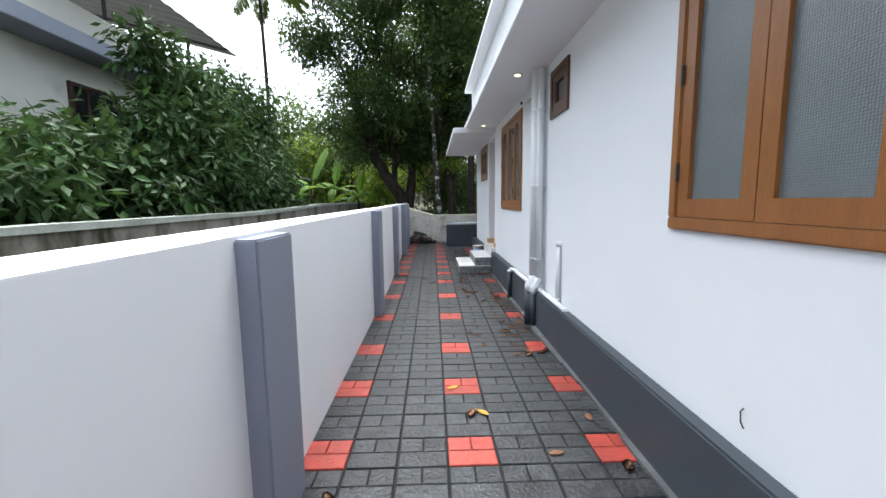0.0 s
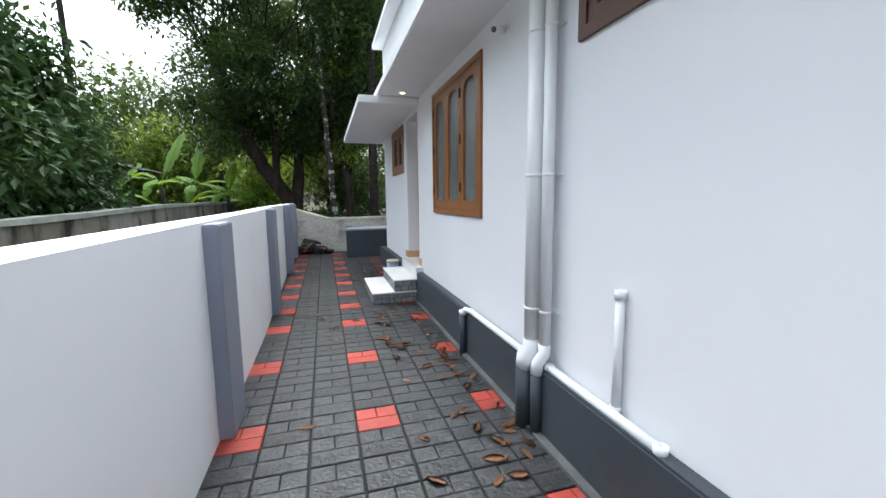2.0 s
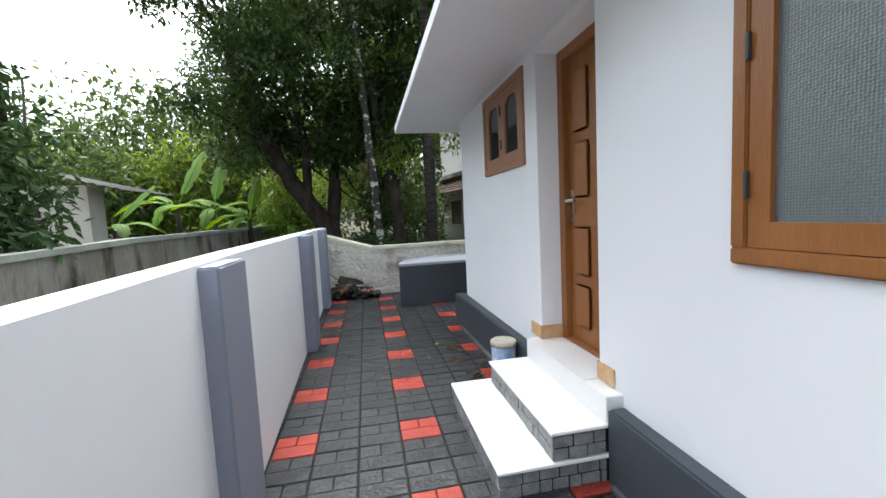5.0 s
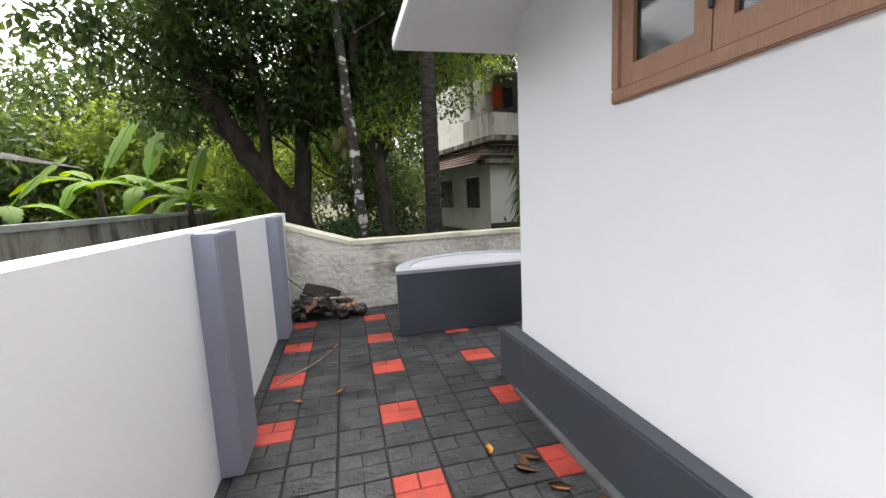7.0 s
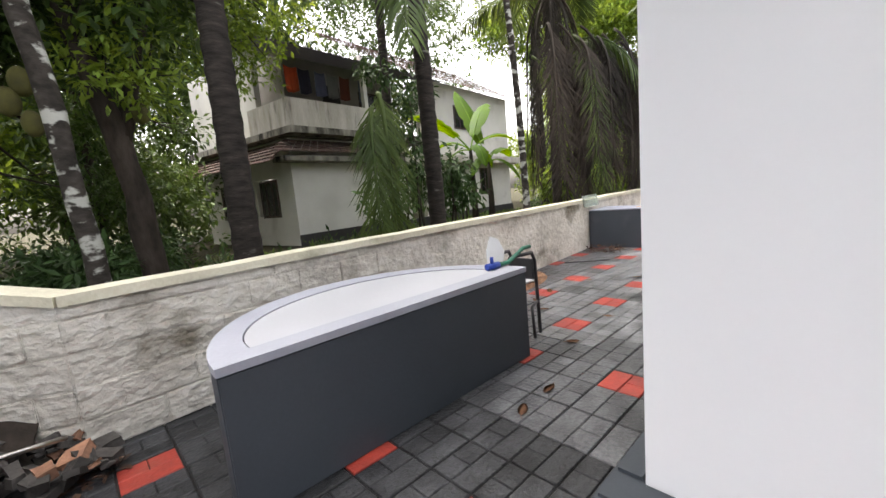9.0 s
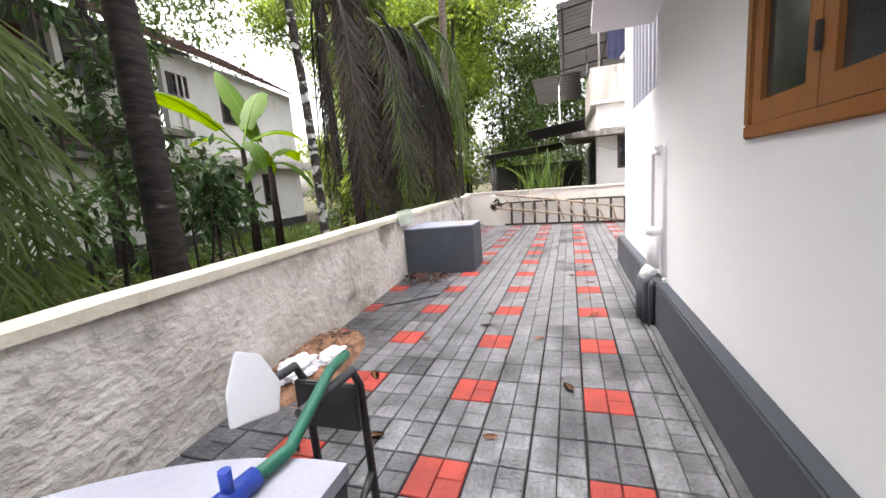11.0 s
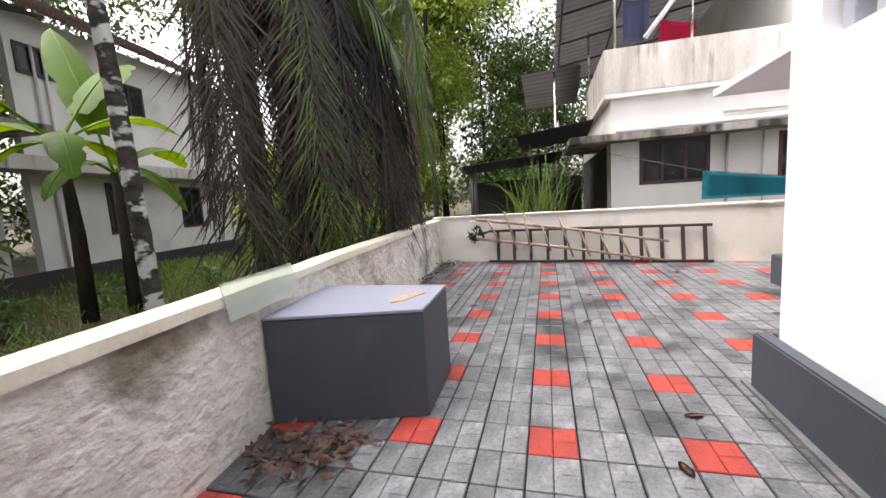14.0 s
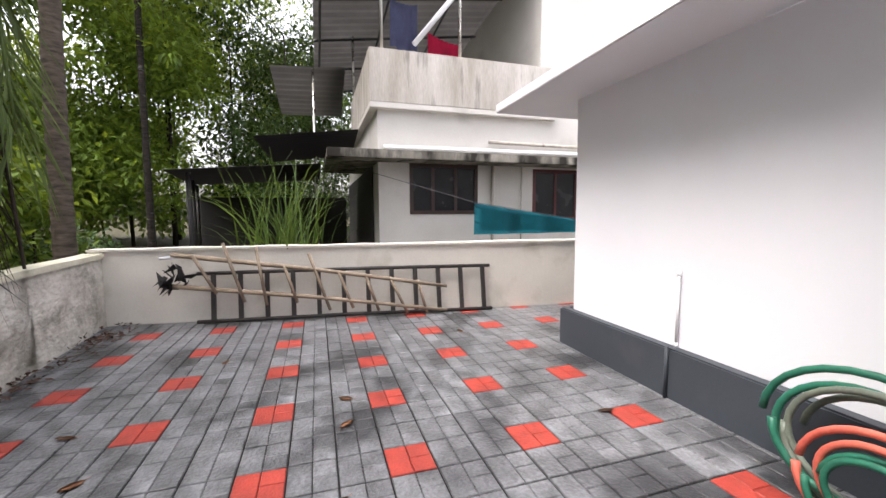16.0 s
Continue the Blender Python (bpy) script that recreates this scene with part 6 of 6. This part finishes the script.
lit = [(7.15, 15.45, 0.03, 0.26, 0.24, 0.06), (7.05, 15.72, 0.03, 0.2, 0.14, 0.06), (13.2, 16.2, 0.02, 0.5, 0.2, 0.03), (12.2, 16.22, 0.02, 0.8, 0.1, 0.03), (4.4, 15.55, 0.14, 0.5, 0.15, 0.03), (0.02, 15.05, 0.02, 0.3, 0.2, 0.02)]
me = leaves("leaf_litter", lit, 800, 0.075, LITTER, rr, 0.2, 0.5)
co = np.zeros(len(me.vertices) * 3, np.float32)
me.vertices.foreach_get("co", co)
co[2::3] = np.clip(co[2::3] * 0.6 + 0.01, 0.006, 0.10)
me.vertices.foreach_set("co", co)
tagged(new("leaf_litter", me), "dead brown leaves heaped in the corners", "leaf litter", kind="stuff")

t = thing("cardboard_scrap", "torn tan cardboard scrap on the grey box lid", "cardboard")
bm = prism([(-0.16, -0.03), (-0.05, -0.055), (0.06, -0.03), (0.17, -0.035), (0.12, 0.0), (0.15, 0.035), (0.03, 0.025), (-0.06, 0.06), (-0.12, 0.02)], 0.0, 0.006, 0.001)
bmesh.ops.triangulate(bm, faces=bm.faces[:])
for v in bm.verts:
    v.co.z += 0.012 * abs(noise.noise(v.co * 14))
bm.transform(pose(7.84, 15.13, 0.7225, 0, 0, -29))
part("sheet", bm, mat("torn_cardboard", (0.50, 0.34, 0.20), (0.36, 0.24, 0.14), 0.9, 12, 60, 0.4, fine_mix=0.3), t)

# concrete blocks showing in the back wall
bd = (Vector((13.88, 16.47, 0)) - Vector((-0.03, 15.33, 0))).normalized()
back_wall = bpy.data.objects["boundary_wall_back"]
rr = np.random.default_rng(15)


def block_course(a, b, tops, n_rows):
    d = (b - a).normalized()
    nrm = Vector((d.y, -d.x, 0))
    turn = Matrix.Translation(a) @ Matrix(((d.x, -nrm.x, 0, 0), (d.y, -nrm.y, 0, 0), (0, 0, 1, 0), (0, 0, 0, 1)))
    length = (b - a).length
    for r in range(n_rows):
        s = -0.2 * (r % 2)
        while s < length - 0.05:
            s0, s1 = max(0.005, s), min(length - 0.005, s + 0.39)
            u = 0.5 * (s0 + s1) / length
            top = tops[0] + (tops[1] - tops[0]) * u - 0.075
            z0, z1 = r * 0.2 + 0.006, min(r * 0.2 + 0.193, top)
            if s1 - s0 > 0.05 and z1 - z0 > 0.05:
                d1 = rr.uniform(0.002, 0.014)
                part("block", boxed(s0, -d1, z0, s1, 0.01, z1, 0.006, turn), CONC, back_wall)
            s += 0.4 + rr.uniform(-0.01, 0.012)


block_course(Vector((-1.12, 15.80, 0)), Vector((-0.03, 15.33, 0)), (1.24, 0.94), 6)
block_course(Vector((-0.03, 15.33, 0)), Vector((-0.03, 15.33, 0)) + bd * 2.4, (0.94, 0.942), 5)

# ---- pavers: each a strip and two halves, laid on the sand bed ----
def paver_data(wx, wy, flip):
    g = 0.0055
    h = 0.002
    sub = [(g, g, wx - g, wy / 2 - h), (g, wy / 2 + h, wx / 2 - h, wy - g), (wx / 2 + h, wy / 2 + h, wx - g, wy - g)]
    if flip:
        sub = [(x0, wy - y1, x1, wy - y0) for x0, y0, x1, y1 in sub]
    verts, faces = [], []
    for x0, y0, x1, y1 in sub:
        i, e = len(verts), 0.0045
        verts += [(x0, y0, -0.012), (x1, y0, -0.012), (x1, y1, -0.012), (x0, y1, -0.012),
                  (x0, y0, -0.005), (x1, y0, -0.005), (x1, y1, -0.005), (x0, y1, -0.005),
                  (x0 + e, y0 + e, 0), (x1 - e, y0 + e, 0), (x1 - e, y1 - e, 0), (x0 + e, y1 - e, 0)]
        for k in range(4):
            j = (k + 1) % 4
            faces += [(i + k, i + j, i + 4 + j, i + 4 + k), (i + 4 + k, i + 4 + j, i + 8 + j, i + 8 + k)]
        faces.append((i + 8, i + 9, i + 10, i + 11))
    return np.array(verts, float), np.array(faces, int)


def row_y(n):
    return 3.73 + 0.2667 * n if n <= 18 else 8.5306 + 0.259 * (n - 18)


RED_ROWS = {-12, -9, -6, -3, 0, 3, 6, 10, 14, 18, 21, 24, 27, 30, 33, 36, 39, 42}
cells = []   # x, y, width, depth, red, flipped, near
for k in range(-4, 6):
    for n in range(-28, 46):
        x, y = 0.05 + 0.2767 * k, row_y(n)
        if k >= 4 and y < 12.7:
            continue
        cells.append((x, y, 0.2767, row_y(n + 1) - y, k % 3 == 0 and n in RED_ROWS, False, -3 <= k <= 3 and 1 <= n <= 32))
for i in range(-2, 42):
    for j in range(-14, 13):
        x, w = (2.37 + 0.273 * i, 0.273) if i >= 0 else (2.37 + 0.33 * i, 0.33)
        y = 13.19 + 0.273 * j
        if (x < 8.0 and y < 12.5) or (x < 11.2 and y < 11.0) or y > 15.37 + 0.082 * (x + 0.3):
            continue
        cells.append((x, y, w, 0.273, i % 3 == 0 and j % 3 == 0, True, 11 <= i <= 18 and 0 <= j <= 9))
shared, rest = {}, {REDPAVER: ([], []), PAVER: ([], []), DAMPMIDPAVER: ([], []), SKYLITPAVER: ([], [])}
pave = bpy.data.objects["pavement"]
rr = np.random.default_rng(8)
for x, y, w, d, red, flip, near in cells:
    # Tone by place: yard cells carry sky light; wall and lane-side cells stay darker.
    damp_or_mid = y + 0.7 * noise.noise((x * 2.1, y * 2.1, 5)) > 14.72 + 0.09 * max(0, x - 4) and x < 7.6
    damp_or_mid = damp_or_mid or x + 1.3 * noise.noise((x * 1.7, y * 1.7, 9)) < 2.9
    m = REDPAVER if red else (DAMPMIDPAVER if damp_or_mid else SKYLITPAVER) if flip else PAVER
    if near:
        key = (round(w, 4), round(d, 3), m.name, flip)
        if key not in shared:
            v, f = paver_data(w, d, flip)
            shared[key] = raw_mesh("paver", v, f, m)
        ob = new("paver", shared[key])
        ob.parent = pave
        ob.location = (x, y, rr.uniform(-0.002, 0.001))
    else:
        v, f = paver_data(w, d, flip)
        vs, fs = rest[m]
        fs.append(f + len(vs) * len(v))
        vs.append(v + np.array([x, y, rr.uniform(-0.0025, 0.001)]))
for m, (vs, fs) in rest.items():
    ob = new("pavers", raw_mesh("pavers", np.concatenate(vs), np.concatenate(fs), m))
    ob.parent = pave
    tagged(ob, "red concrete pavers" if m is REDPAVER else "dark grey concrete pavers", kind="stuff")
